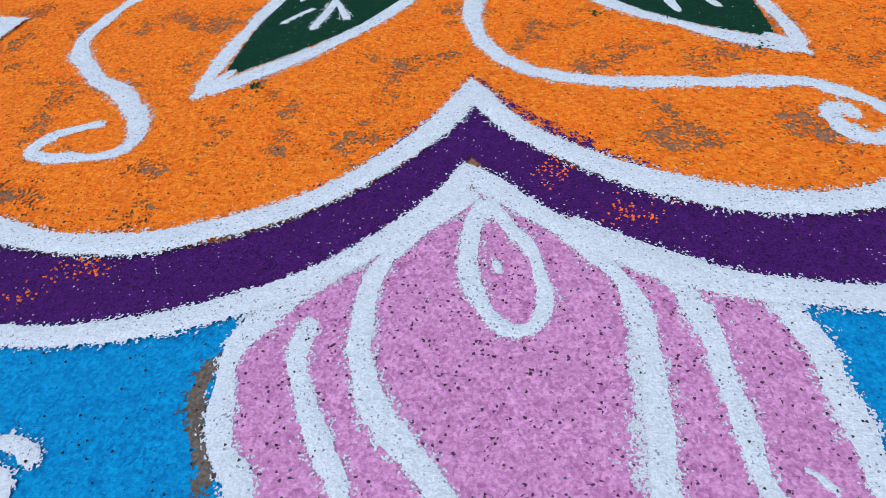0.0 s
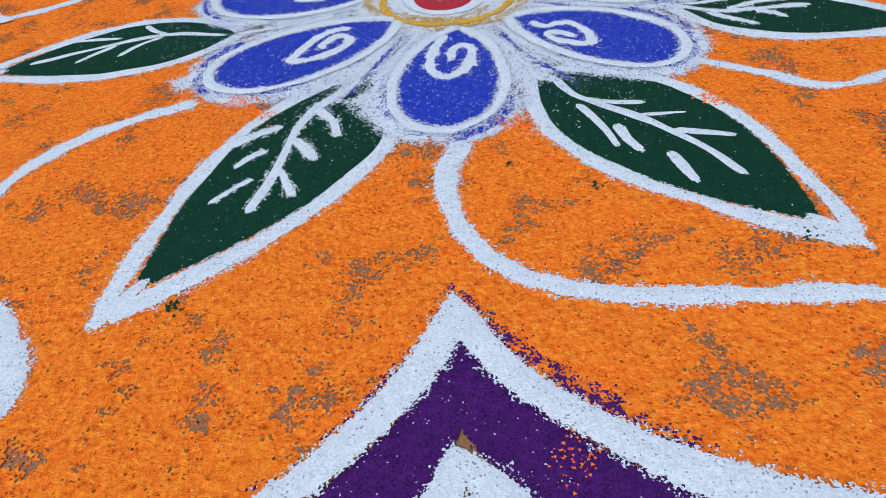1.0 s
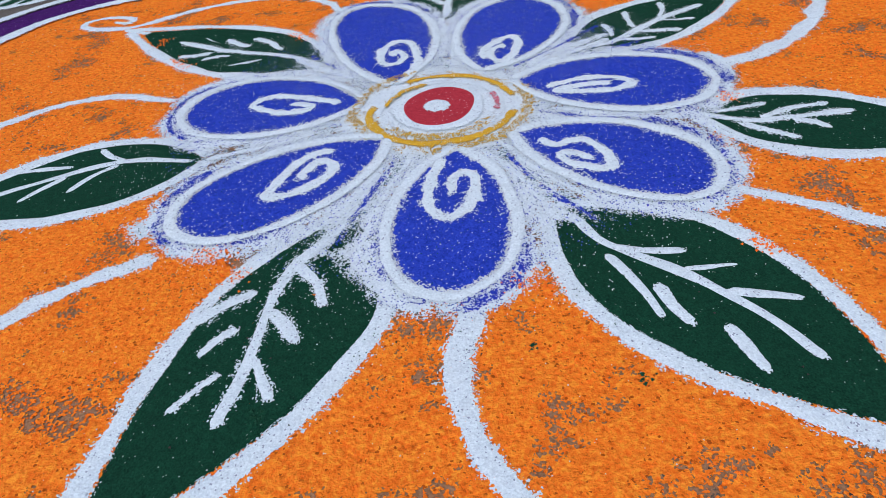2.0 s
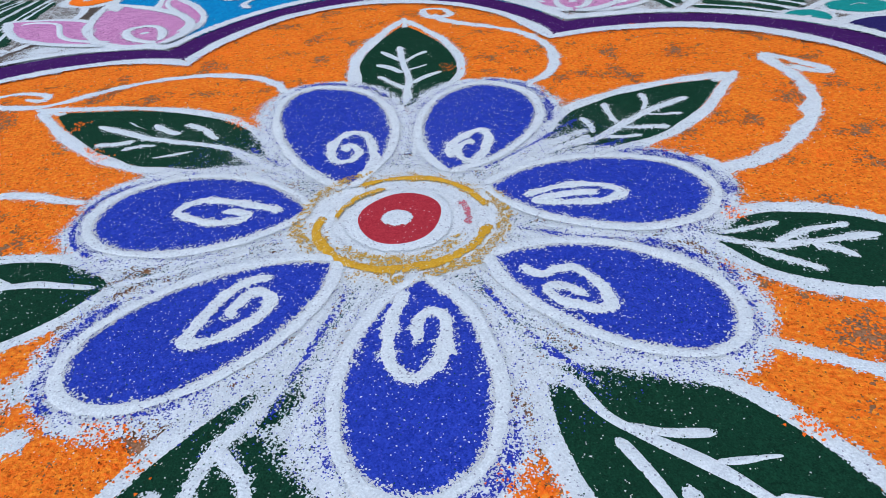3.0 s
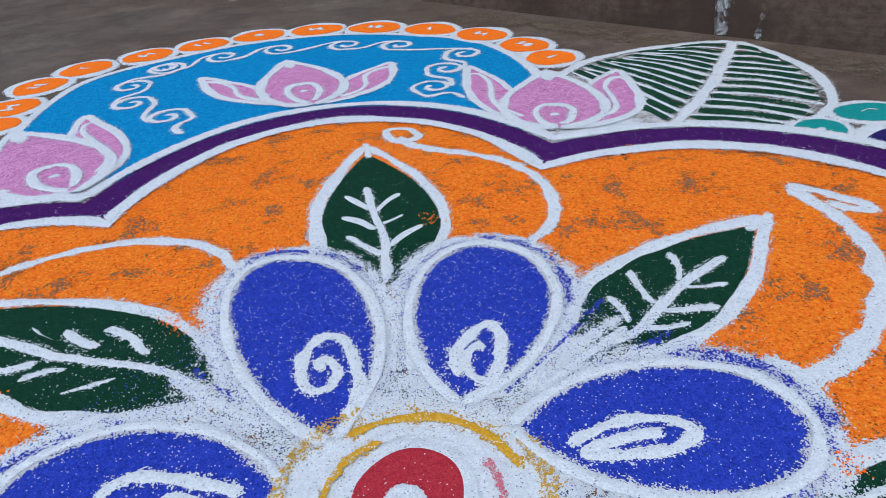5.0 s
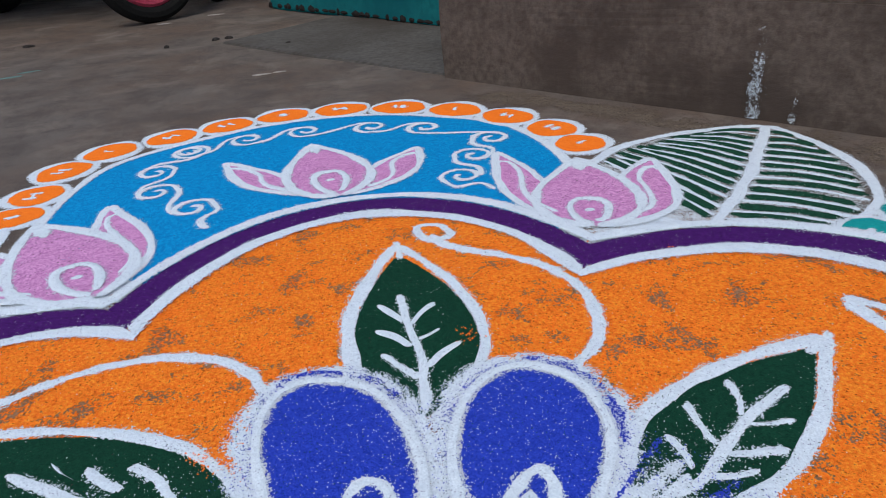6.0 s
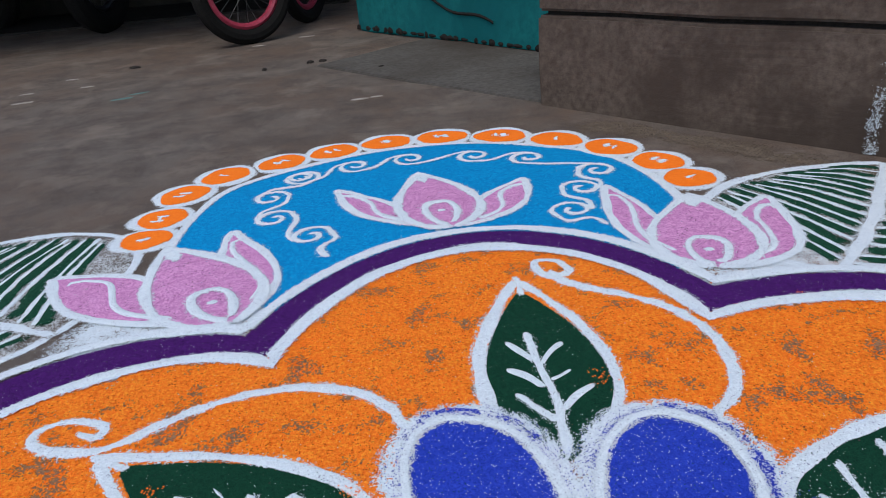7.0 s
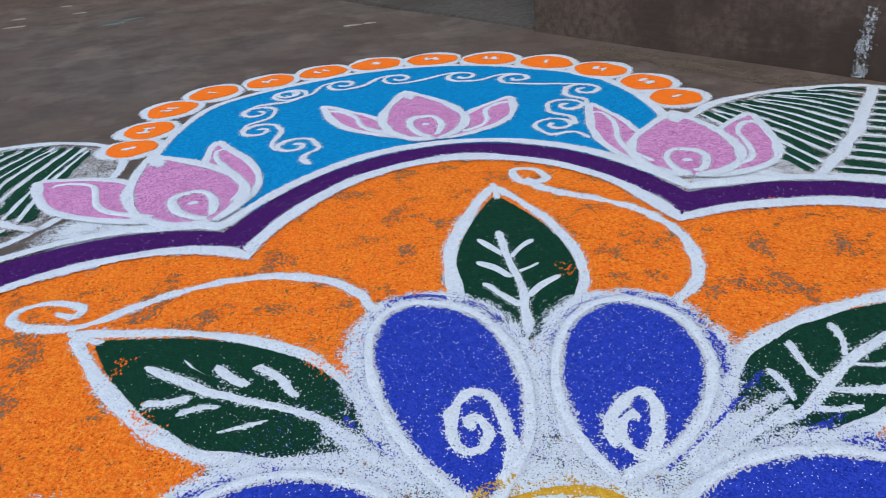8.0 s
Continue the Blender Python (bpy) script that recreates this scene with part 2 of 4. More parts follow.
def stroke(name, line, width, z, material, parent, high=0.0006, taper=1.0, soft=1.0, label="", ends=(1.0, 1.0)):
    """A trickled line of powder: a low heap that thins out at both edges."""
    p = np.asarray(line, float)
    n = len(p)
    z = z + next(LIFT)
    t = np.gradient(p, axis=0)
    t /= np.linalg.norm(t, axis=1)[:, None] + 1e-9
    side = np.stack([-t[:, 1], t[:, 0]], 1)
    run = np.r_[0, np.cumsum(np.linalg.norm(np.diff(p, axis=0), axis=1))]
    w = width / 2 * 0.90 * (1 + wobble(n, 0.13, 5))
    near = np.minimum(run / (width * 0.7) * ends[0] + (0 if ends[0] else 9), (run[-1] - run) / (width * 0.7) * ends[1] + (0 if ends[1] else 9)).clip(0, 1)
    w = w * (1 - taper * 0.45 * (1 - near))
    p = p + side * wobble(n, width * 0.05, 4)[:, None]
    far = 1.25 + 0.0100 * soft / (width / 2)
    offs = np.array([-far, -0.45 - 0.55 * far, -1.12, -0.85, -0.4, 0.4, 0.85, 1.12, 0.45 + 0.55 * far, far])
    cov = np.array([0.0, 0.13, 0.40, 0.84, 1.0, 1.0, 0.84, 0.40, 0.13, 0.0])
    tall = np.array([0.0, 0.1, 0.25, 0.6, 1.0, 1.0, 0.6, 0.25, 0.1, 0.0])
    v = np.zeros((n, 10, 3))
    v[:, :, :2] = p[:, None] + side[:, None] * (offs[None, :] * w[:, None])[:, :, None]
    v[:, :, 2] = z + high * tall[None, :] * (0.4 + 0.6 * near[:, None])
    c = cov[None, :] * (0.35 + 0.65 * near[:, None])
    return raw(name, v.reshape(-1, 3), grid_faces(n, 10), material, parent, c.ravel(), label, True)


def between(name, a, b, z, material, parent, soft=0.006, high=0.0008, cols=11, label="", grow=0.0, ends=True):
    """A field of powder between two edge lines of as many points each."""
    a, b = np.asarray(a, float), np.asarray(b, float)
    n = len(a)
    z = z + next(LIFT)
    gap = np.linalg.norm(b - a, axis=1)
    u = np.linspace(0, 1, cols)
    u = 0.5 - 0.5 * np.cos(np.pi * u)
    way = (b - a) / (gap[:, None] + 1e-9)
    a2, b2 = a - way * grow, b + way * grow
    v = np.zeros((n, cols, 3))
    v[:, :, :2] = a2[:, None] + (b2 - a2)[:, None] * u[None, :, None]
    inside = np.minimum(u, 1 - u)[None, :] * (gap + 2 * grow)[:, None]
    if ends:
        mid = (a2 + b2) / 2
        run = np.r_[0, np.cumsum(np.linalg.norm(np.diff(mid, axis=0), axis=1))]
        inside = np.minimum(inside, np.minimum(run + 0.2 * soft, run[-1] - run + 0.2 * soft)[:, None])
    c = (inside / soft).clip(0, 1)
    v[:, :, 2] = z + high * c
    return raw(name, v.reshape(-1, 3), grid_faces(n, cols), material, parent, c.ravel(), label, True)


def disc(name, at, rx, ry, z, material, parent, soft=0.006, turn=0.0, high=0.0008, label="", inner=0.0, rough=0.02):
    """A round patch, or with inner a ring, of powder."""
    n, rows = 72, 9
    z = z + next(LIFT)
    a = np.linspace(0, 2 * np.pi, n, endpoint=False)
    edge = 1 + rough * (np.sin(3 * a + rng.uniform(0, 6)) + 0.6 * np.sin(5 * a + rng.uniform(0, 6)))
    s = np.linspace(inner, 1, rows)
    x, y = np.cos(a) * rx, np.sin(a) * ry
    ct, st = math.cos(turn), math.sin(turn)
    v = np.zeros((rows, n, 3))
    rad = s[:, None] * edge[None, :]
    v[:, :, 0] = at[0] + rad * (x * ct - y * st)[None, :]
    v[:, :, 1] = at[1] + rad * (x * st + y * ct)[None, :]
    r = min(rx, ry)
    d = (1 - s) * r
    if inner:
        d = np.minimum(d, (s - inner) * r)
    c = (d / soft).clip(0, 1)
    v[:, :, 2] = z + high * c[:, None]
    i = np.arange(rows - 1)[:, None] * n + np.arange(n)[None, :]
    j = np.arange(rows - 1)[:, None] * n + (np.arange(n)[None, :] + 1) % n
    f = np.stack([i, j, j + n, i + n], -1).reshape(-1, 4)
    return raw(name, v.reshape(-1, 3), f, material, parent, np.repeat(c, n), label, True)


def blade(base, tip, left, right, k0=0.15, k1=0.7, blunt=0.0, n=44):
    """The two edges of a leaf or petal from base to tip, bulging by left and right; blunt rounds the tip."""
    base, tip = np.asarray(base, float), np.asarray(tip, float)
    d = tip - base
    size = np.linalg.norm(d)
    d /= size
    nrm = np.array([-d[1], d[0]])
    out = []
    for h in (left, -right):
        p1 = base + d * size * k0 + nrm * h * 1.25
        p2 = base + d * size * (k1 + (1 - k1) * blunt) + nrm * h * (1.15 + 0.25 * blunt)
        out.append(bezier(base, p1, p2, tip, n))
    return out


def around(a, b):
    """One line up the first edge, over the tip and down the second."""
    return np.vstack([a, b[::-1][1:]])


def spiral(at, r, turns, start, shrink=0.12, squash=1.0, turn=0.0, n=46):
    s = np.linspace(0, 1, n)
    ang = start + s * turns * 2 * np.pi
    rad = r * (1 - s * (1 - shrink))
    x, y = rad * np.cos(ang), rad * np.sin(ang) * squash
    ct, st = math.cos(turn), math.sin(turn)
    return np.stack([at[0] + x * ct - y * st, at[1] + x * st + y * ct], 1)


# heights of the powder layers, lowest first
Z_SKY, Z_ORANGE, Z_BAND, Z_HALO, Z_FILL, Z_LINE, Z_TOP = 0.0005, 0.0006, 0.0015, 0.0020, 0.0026, 0.0034, 0.0040

# ---------------------------------------------------------------- ground and buildings


def ground_height(x, y):
    return max(0.0, min(1.0, (y - 1.35) / 0.5)) * 0.006 * noise.noise(Vector((x * 2.3, y * 2.3, 0.0)))


def ground():
    xs = np.r_[-60, -20, -8, np.linspace(-3, 3, 61), 8, 20, 60]
    ys = np.r_[-60, -20, -6, np.linspace(-2, 5, 71), 9, 20, 60]
    v = np.zeros((len(ys), len(xs), 3))
    v[:, :, 0], v[:, :, 1] = xs[None, :], ys[:, None]
    for i, y in enumerate(ys):
        for j, x in enumerate(xs):
            v[i, j, 2] = ground_height(x, y)
    return tagged(raw("ground", v.reshape(-1, 3), grid_faces(len(ys), len(xs)), GROUND, None, None, "", True), "dusty brown trodden cement yard", "ground", kind="structure")


def slab_between(name, a, b, back, z0, z1, material, parent=None, bevel=0.006, lump=0.0):
    """A block whose front runs from a to b, as deep as back, with worn edges."""
    a, b = Vector((*a, 0)), Vector((*b, 0))
    run = (b - a).normalized()
    inward = Vector((-run.y, run.x, 0)) * back
    bm = bmesh.new()
    low = [bm.verts.new((p.x, p.y, z0)) for p in (a, b, b + inward, a + inward)]
    high = [bm.verts.new((p.x, p.y, z1)) for p in (a, b, b + inward, a + inward)]
    bm.faces.new(low[::-1])
    bm.faces.new(high)
    for i in range(4):
        bm.faces.new((low[i], low[(i + 1) % 4], high[(i + 1) % 4], high[i]))
    bmesh.ops.bevel(bm, geom=list(bm.edges), offset=bevel, segments=2, affect="EDGES")
    if lump:
        bmesh.ops.subdivide_edges(bm, edges=[e for e in bm.edges if e.calc_length() > 0.15], cuts=14, use_grid_fill=True)
        for v in bm.verts:
            v.co += Vector((1, 1, 0.6)) * lump * noise.noise(v.co * 7.0)
    return part(name, bm, material, parent)


ground()
RUN = Vector((0.631, -0.776, 0.0))
C0 = Vector((0.290, 1.482, 0.0))


def along(d, off=0.0):
    p = C0 + RUN * d + Vector((0.776, 0.631, 0.0)) * off
    return (p.x, p.y)


plinth = thing("wall_plinth", along(0), "weathered brown cement plinth in two courses with a dark joint", "wall", kind="structure")
slab_between("lower_course", along(0), along(3.2), 1.2, -0.02, 0.216, CEMENT, plinth, 0.007, 0.006)
slab_between("joint", along(0.016, 0.020), along(3.2, 0.020), 1.15, 0.205, 0.235, CHIPPED, plinth, 0.001)
slab_between("upper_course", along(0.002, 0.002), along(3.2, 0.002), 1.2, 0.226, 0.62, CEMENT, plinth, 0.006, 0.005)

SAND = powder("pale_sand", (0.086, 0.0636, 0.0447), (0.2064, 0.1634, 0.1247), 0.70, 0.45, 300.0, (0.0258, 0.0189, 0.0146), 0.05, patch_scale=14.0, deep=0.004)
drift = thing("sand_drift", along(0.5, -0.07), "pale gritty sand swept against the cement plinth", "sand", kind="stuff")
stroke("sand", np.array([along(q, -0.075) for q in np.linspace(0.12, 1.3, 40)]), 0.12, 0.0002, SAND, drift, 0.0008, 1.0, 3.0)
T0, T1 = (-0.150, 3.00), (0.560, 1.93)
teal = thing("wall_teal", T0, "teal limewashed wall with chipped black lower edge", "wall", kind="structure")
slab_between("wall_face", T0, T1, 0.25, 0.0, 2.3, TEALWALL, teal, 0.008, 0.006)
tv = (Vector((*T1, 0)) - Vector((*T0, 0))).normalized()
for k in range(26):
    d = 0.02 + k * 0.046 + rng.uniform(-0.015, 0.015)
    c = Vector((*T0, 0)) + tv * d + Vector((tv.y, -tv.x, 0)) * 0.004
    w, h = rng.uniform(0.010, 0.030), rng.uniform(0.005, 0.016)
    bm = bmesh.new()
    ring = [bm.verts.new(c + tv * (w * math.cos(q) * rng.uniform(0.7, 1.2)) + Vector((0, 0, max(0.004, 0.016 + h * math.sin(q) * rng.uniform(0.7, 1.2))))) for q in np.linspace(0, 2 * math.pi, 9)[:-1]]
    hub = bm.verts.new(c + Vector((0, 0, 0.016)) + Vector((tv.y, -tv.x, 0)) * 0.005)
    for i in range(8):
        bm.faces.new((ring[i], ring[(i + 1) % 8], hub))
    part("bare_patch", bm, CHIPPED, teal)
for z0, z1, d0, d1 in ((0.17, 0.08, 0.40, 0.86), (0.24, 0.16, 0.1, 0.42)):
    pts = [Vector((*T0, 0)) + tv * (d0 + (d1 - d0) * s) + Vector((tv.y, -tv.x, 0)) * 0.005 + Vector((0, 0, z0 + (z1 - z0) * s + 0.012 * math.sin(9 * s))) for s in np.linspace(0, 1, 14)]
    bm = bmesh.new()
    up = [bm.verts.new(p + Vector((0, 0, 0.006))) for p in pts]
    dn = [bm.verts.new(p - Vector((0, 0, 0.005))) for p in pts]
    mid = [bm.verts.new(p + Vector((tv.y, -tv.x, 0)) * 0.003) for p in pts]
    for i in range(13):
        bm.faces.new((up[i], up[i + 1], mid[i + 1], mid[i]))
        bm.faces.new((mid[i], mid[i + 1], dn[i + 1], dn[i]))
    part("crack", bm, CHIPPED, teal)

tagged(slab_between("pavement_apron", (-0.30, 2.28), (0.335, 1.450), 0.52, -0.03, 0.005, SLAB, None, 0.003, 0.003), "low grey cement apron at the foot of the wall", "pavement", kind="structure")

# added walls, roof and dark floor that make the shade behind the yard
tagged(slab_between("wall_shade_back", (-4.5, 4.95), (0.1, 4.95), 0.2, 0.0, 0.95, DEEPSHADE), "added dark back wall, painted as deep shade", "wall", kind="structure")
# shade put into the colour: a near-black slab laid over the ground
tagged(slab_between("floor_painted_shade", (-4.5, 4.12), (-0.2, 4.12), 0.8, -0.03, 0.010, DEEPSHADE, None, 0.004, 0.004), "near-black slab painted as deep shade on the ground", "floor", kind="structure")
tagged(slab_between("wall_shade_side", (-0.02, 3.40), (-0.02, 4.93), -0.15, 0.0, 0.95, DEEPSHADE), "added dark side wall that shuts out light", "wall", kind="structure")
tagged(slab_between("wall_shade_left", (-3.2, 3.2), (-3.2, 4.93), 0.15, 0.0, 0.95, DEEPSHADE), "added dark side wall that shuts out light", "wall", kind="structure")
# roof out of view, placed to block the sky
tagged(slab_between("roof_shade", (-4.5, 2.72), (-0.2, 2.72), 2.43, 0.96, 1.04, DEEPSHADE), "unseen dark flat roof added to shade the back", "roof", kind="structure")

# ---------------------------------------------------------------- scalloped band
# lobes: from and to (degrees), inner radius at both cusps, at the crown, roundness, width at cusp and crown
LOBES = (
    (-41.3, -2.2, 0.544, 0.536, 0.690, 0.85, 0.067, 0.052),
    (-2.2, 61.1, 0.536, 0.538, 0.700, 0.95, 0.062, 0.055),
    (61.1, 119.4, 0.538, 0.570, 0.730, 1.02, 0.062, 0.045),
    (119.4, 175.6, 0.570, 0.575, 0.738, 0.80, 0.060, 0.064),
    (175.6, 215.0, 0.575, 0.610, 0.731, 0.75, 0.066, 0.058),
    (215.0, 269.5, 0.610, 0.533, 0.762, 0.80, 0.070, 0.059),
    (269.5, 318.7, 0.533, 0.544, 0.727, 0.85, 0.070, 0.062),
)


def lobe_edges(lobe, n=56):
    a0, a1, r0, r1, top, p, w0, w1 = lobe
    s = np.linspace(0, 1, n)
    crown = np.sin(np.pi * s) ** p
    r = (r0 + (r1 - r0) * s) * (1 - crown) + top * crown
    w = w0 + (w1 - w0) * crown
    a = np.radians(a0 + (a1 - a0) * s)
    ray = np.stack([np.cos(a), np.sin(a)], 1)
    return ray * r[:, None], ray * (r + w)[:, None], ray


def orange_field():
    inner = np.vstack([lobe_edges(l)[0][:-1] for l in LOBES])
    n = len(inner)
    s = np.linspace(0.40, 1.0, 30)
    v = np.zeros((30, n, 3))
    v[:, :, :2] = inner[None] * s[:, None, None] * 0.992
    v[:, :, 2] = Z_ORANGE
    for i in range(30):
        for j in range(n):
            x, y = v[i, j, 0], v[i, j, 1]
            v[i, j, 2] += 0.0005 + 0.0007 * noise.noise(Vector((x * 34, y * 34, 3.0)))
    c = np.ones((30, n))
    i = np.arange(29)[:, None] * n + np.arange(n)[None, :]
    j = np.arange(29)[:, None] * n + (np.arange(n)[None, :] + 1) % n
    f = np.stack([i, j, j + n, i + n], -1).reshape(-1, 4)
    e = thing("orange_powder_field", (0, 0), "orange rangoli powder with grey cement showing through", "rangoli")
    raw("powder_layer", v.reshape(-1, 3), f, ORANGE, e, c.ravel(), "", True)


DUST = powder("mixed_powder_dust", (0.20, 0.092, 0.045), (0.40, 0.21, 0.12), 0.90, 0.2, 500.0)
GREY_DUST = powder("grey_brown_dust", (0.075, 0.058, 0.045), (0.20, 0.165, 0.135), 0.92, 0.3, 420.0)
dusty = thing("powder_dust", (0, 0), "thin tan powder dust trodden over the cement", "powder dust", kind="stuff")
disc("dust_layer", (0, 0.0), 0.80, 0.80, 0.00015, DUST, dusty, 0.10, 0.0, 0.0001)
orange_field()
band = thing("scalloped_border", (0, 0), "purple scalloped powder border edged with thick white lines", "rangoli border")
for lobe in LOBES:
    inn, out, ray = lobe_edges(lobe)
    between("purple_scallop", inn, out, Z_BAND, PURPLE, band, 0.006, 0.0009, 9, "", 0.004, False)


def border_line(side):
    """A closed white line along the inner or the outer edge of the border."""
    rows = []
    for lobe in LOBES:
        inn, out, ray = lobe_edges(lobe)
        line = out if side > 0 else inn
        r = np.linalg.norm(line, axis=1)
        slope = np.gradient(r) / (np.gradient(np.unwrap(np.arctan2(line[:, 1], line[:, 0]))) * r)
        shift = 0.0108 * np.minimum(np.sqrt(1 + slope**2), 2.3)
        rows.append((ray * (r + side * shift)[:, None])[:-1])
    line = np.vstack(rows)
    return np.vstack([line, line[:1]])


stroke("inner_line", border_line(-1), 0.0215, Z_LINE, WHITE, band, 0.0008, 0.2, 0.9, "thick white inner line", (0.0, 0.0))
stroke("outer_line", border_line(1), 0.0195, Z_LINE, WHITE, band, 0.0008, 0.2, 0.9, "thick white outer line", (0.0, 0.0))

dust = border_line(-1)
near = [k for k in range(len(dust)) if dust[k][1] < -0.48 and abs(dust[k][0]) < 0.13]
PURPLE_THIN = powder("thin_purple_powder", (0.043, 0.0103, 0.0774), (0.1118, 0.0258, 0.1892), 0.55, 0.4, 520.0)
stroke("purple_dust", dust[near] + np.array([0.0, 0.012]), 0.030, Z_ORANGE + 0.0005, PURPLE_THIN, band, 0.0003, 0.8, 2.5, "faint purple dust beside the white line")

# ---------------------------------------------------------------- flower
YELLOW_THIN = powder("thin_mustard_powder", (0.473, 0.2752, 0.043), (0.7052, 0.4472, 0.1032), 0.50, 0.25, 620.0)
heart = thing("flower_centre", (0, 0), "red powder disc with white dot inside mustard yellow rings", "rangoli flower")
disc("white_bed", (0, 0), 0.150, 0.140, Z_HALO + 0.00032, WHITE, heart, 0.075, 0.0, 0.0001)
disc("white_haze", (0, 0), 0.270, 0.270, Z_HALO - 0.0003, WHITE_GREEN, heart, 0.075, 0.0, 0.0002, "scattered white powder", 0.0, 0.03)
disc("white_patch", (-0.064, -0.251), 0.032, 0.045, Z_HALO - 0.0002, WHITE_THIN, heart, 0.022, 0.4, 0.0002, "loose white powder patch", 0.0, 0.10)
disc("white_patch", (-0.238, -0.186), 0.035, 0.022, Z_HALO - 0.0002, WHITE_THIN, heart, 0.022, 0.4, 0.0002, "loose white powder patch", 0.0, 0.10)
disc("white_patch", (-0.265, -0.166), 0.030, 0.030, Z_HALO - 0.0002, WHITE_THIN, heart, 0.022, 0.4, 0.0002, "loose white powder patch", 0.0, 0.10)
disc("white_patch", (-0.078, -0.231), 0.030, 0.030, Z_HALO - 0.0002, WHITE_THIN, heart, 0.022, 0.4, 0.0002, "loose white powder patch", 0.0, 0.10)
disc("white_patch", (-0.285, 0.036), 0.040, 0.025, Z_HALO - 0.0002, WHITE_THIN, heart, 0.022, 0.4, 0.0002, "loose white powder patch", 0.0, 0.10)
disc("pale_yellow_ring", (0.0, 0.0), 0.108, 0.100, Z_HALO + 0.0005, YELLOW_THIN, heart, 0.020, 0.0, 0.0005, "thin mustard haze", 0.70)


def arc(r0, r1, d0, d1, c=(0.0, 0.0)):
    """Part of a ring between two angles whose radius changes on the way."""
    return np.array([(c[0] + r * math.cos(radians(q)), c[1] + r * math.sin(radians(q))) for r, q in zip(np.linspace(r0, r1, 40), np.linspace(d0, d1, 40))])


stroke("yellow_arc", arc(0.082, 0.070, -16, -195), 0.0105, Z_FILL + 0.0010, YELLOW, heart, 0.0004, 0.8, 1.2, "mustard yellow arc")
stroke("yellow_arc", arc(0.074, 0.082, 116, 4), 0.0085, Z_FILL + 0.0010, YELLOW, heart, 0.0004, 0.8, 1.2, "mustard yellow arc")
stroke("yellow_haze", arc(0.066, 0.060, -20, -150), 0.014, Z_FILL + 0.0012, YELLOW_THIN, heart, 0.0003, 0.6, 1.4, "thin mustard haze")
stroke("yellow_haze", arc(0.088, 0.098, -100, 25), 0.016, Z_LINE + 0.0002, YELLOW_THIN, heart, 0.0003, 0.6, 1.4, "thin mustard haze")
stroke("yellow_haze", arc(0.083, 0.095, -150, -260), 0.013, Z_LINE + 0.0006, YELLOW_THIN, heart, 0.0004, 0.6, 1.4, "thin mustard haze")
disc("white_ring", (0.004, 0.0), 0.072, 0.067, Z_FILL + 0.0002, WHITE, heart, 0.006, 0.0, 0.0004, "", 0.80)
stroke("yellow_arc", arc(0.054, 0.054, 172, 98, (0.0, 0.002)), 0.0065, Z_FILL + 0.0022, YELLOW, heart, 0.0004, 0.8)
stroke("red_smear", spiral((0.004, 0.0), 0.060, 0.12, radians(-22), 1.0), 0.007, Z_FILL + 0.0015, powder("thin_crimson_powder", (0.5, 0.1, 0.14), (0.7, 0.25, 0.3), 0.8, 0.2), heart)
disc("white_ring", (0.002, 0.001), 0.052, 0.056, Z_FILL + 0.0008, WHITE, heart, 0.006, 0.0, 0.001)
disc("red_disc", (0.003, 0.002), 0.041, 0.048, Z_FILL + 0.0010, RED, heart, 0.004, -0.3, 0.001, "crimson powder disc")
disc("white_dot", (0.0, 0.0), 0.016, 0.0155, Z_LINE + 0.0012, WHITE, heart, 0.004, 0.0, 0.0014)

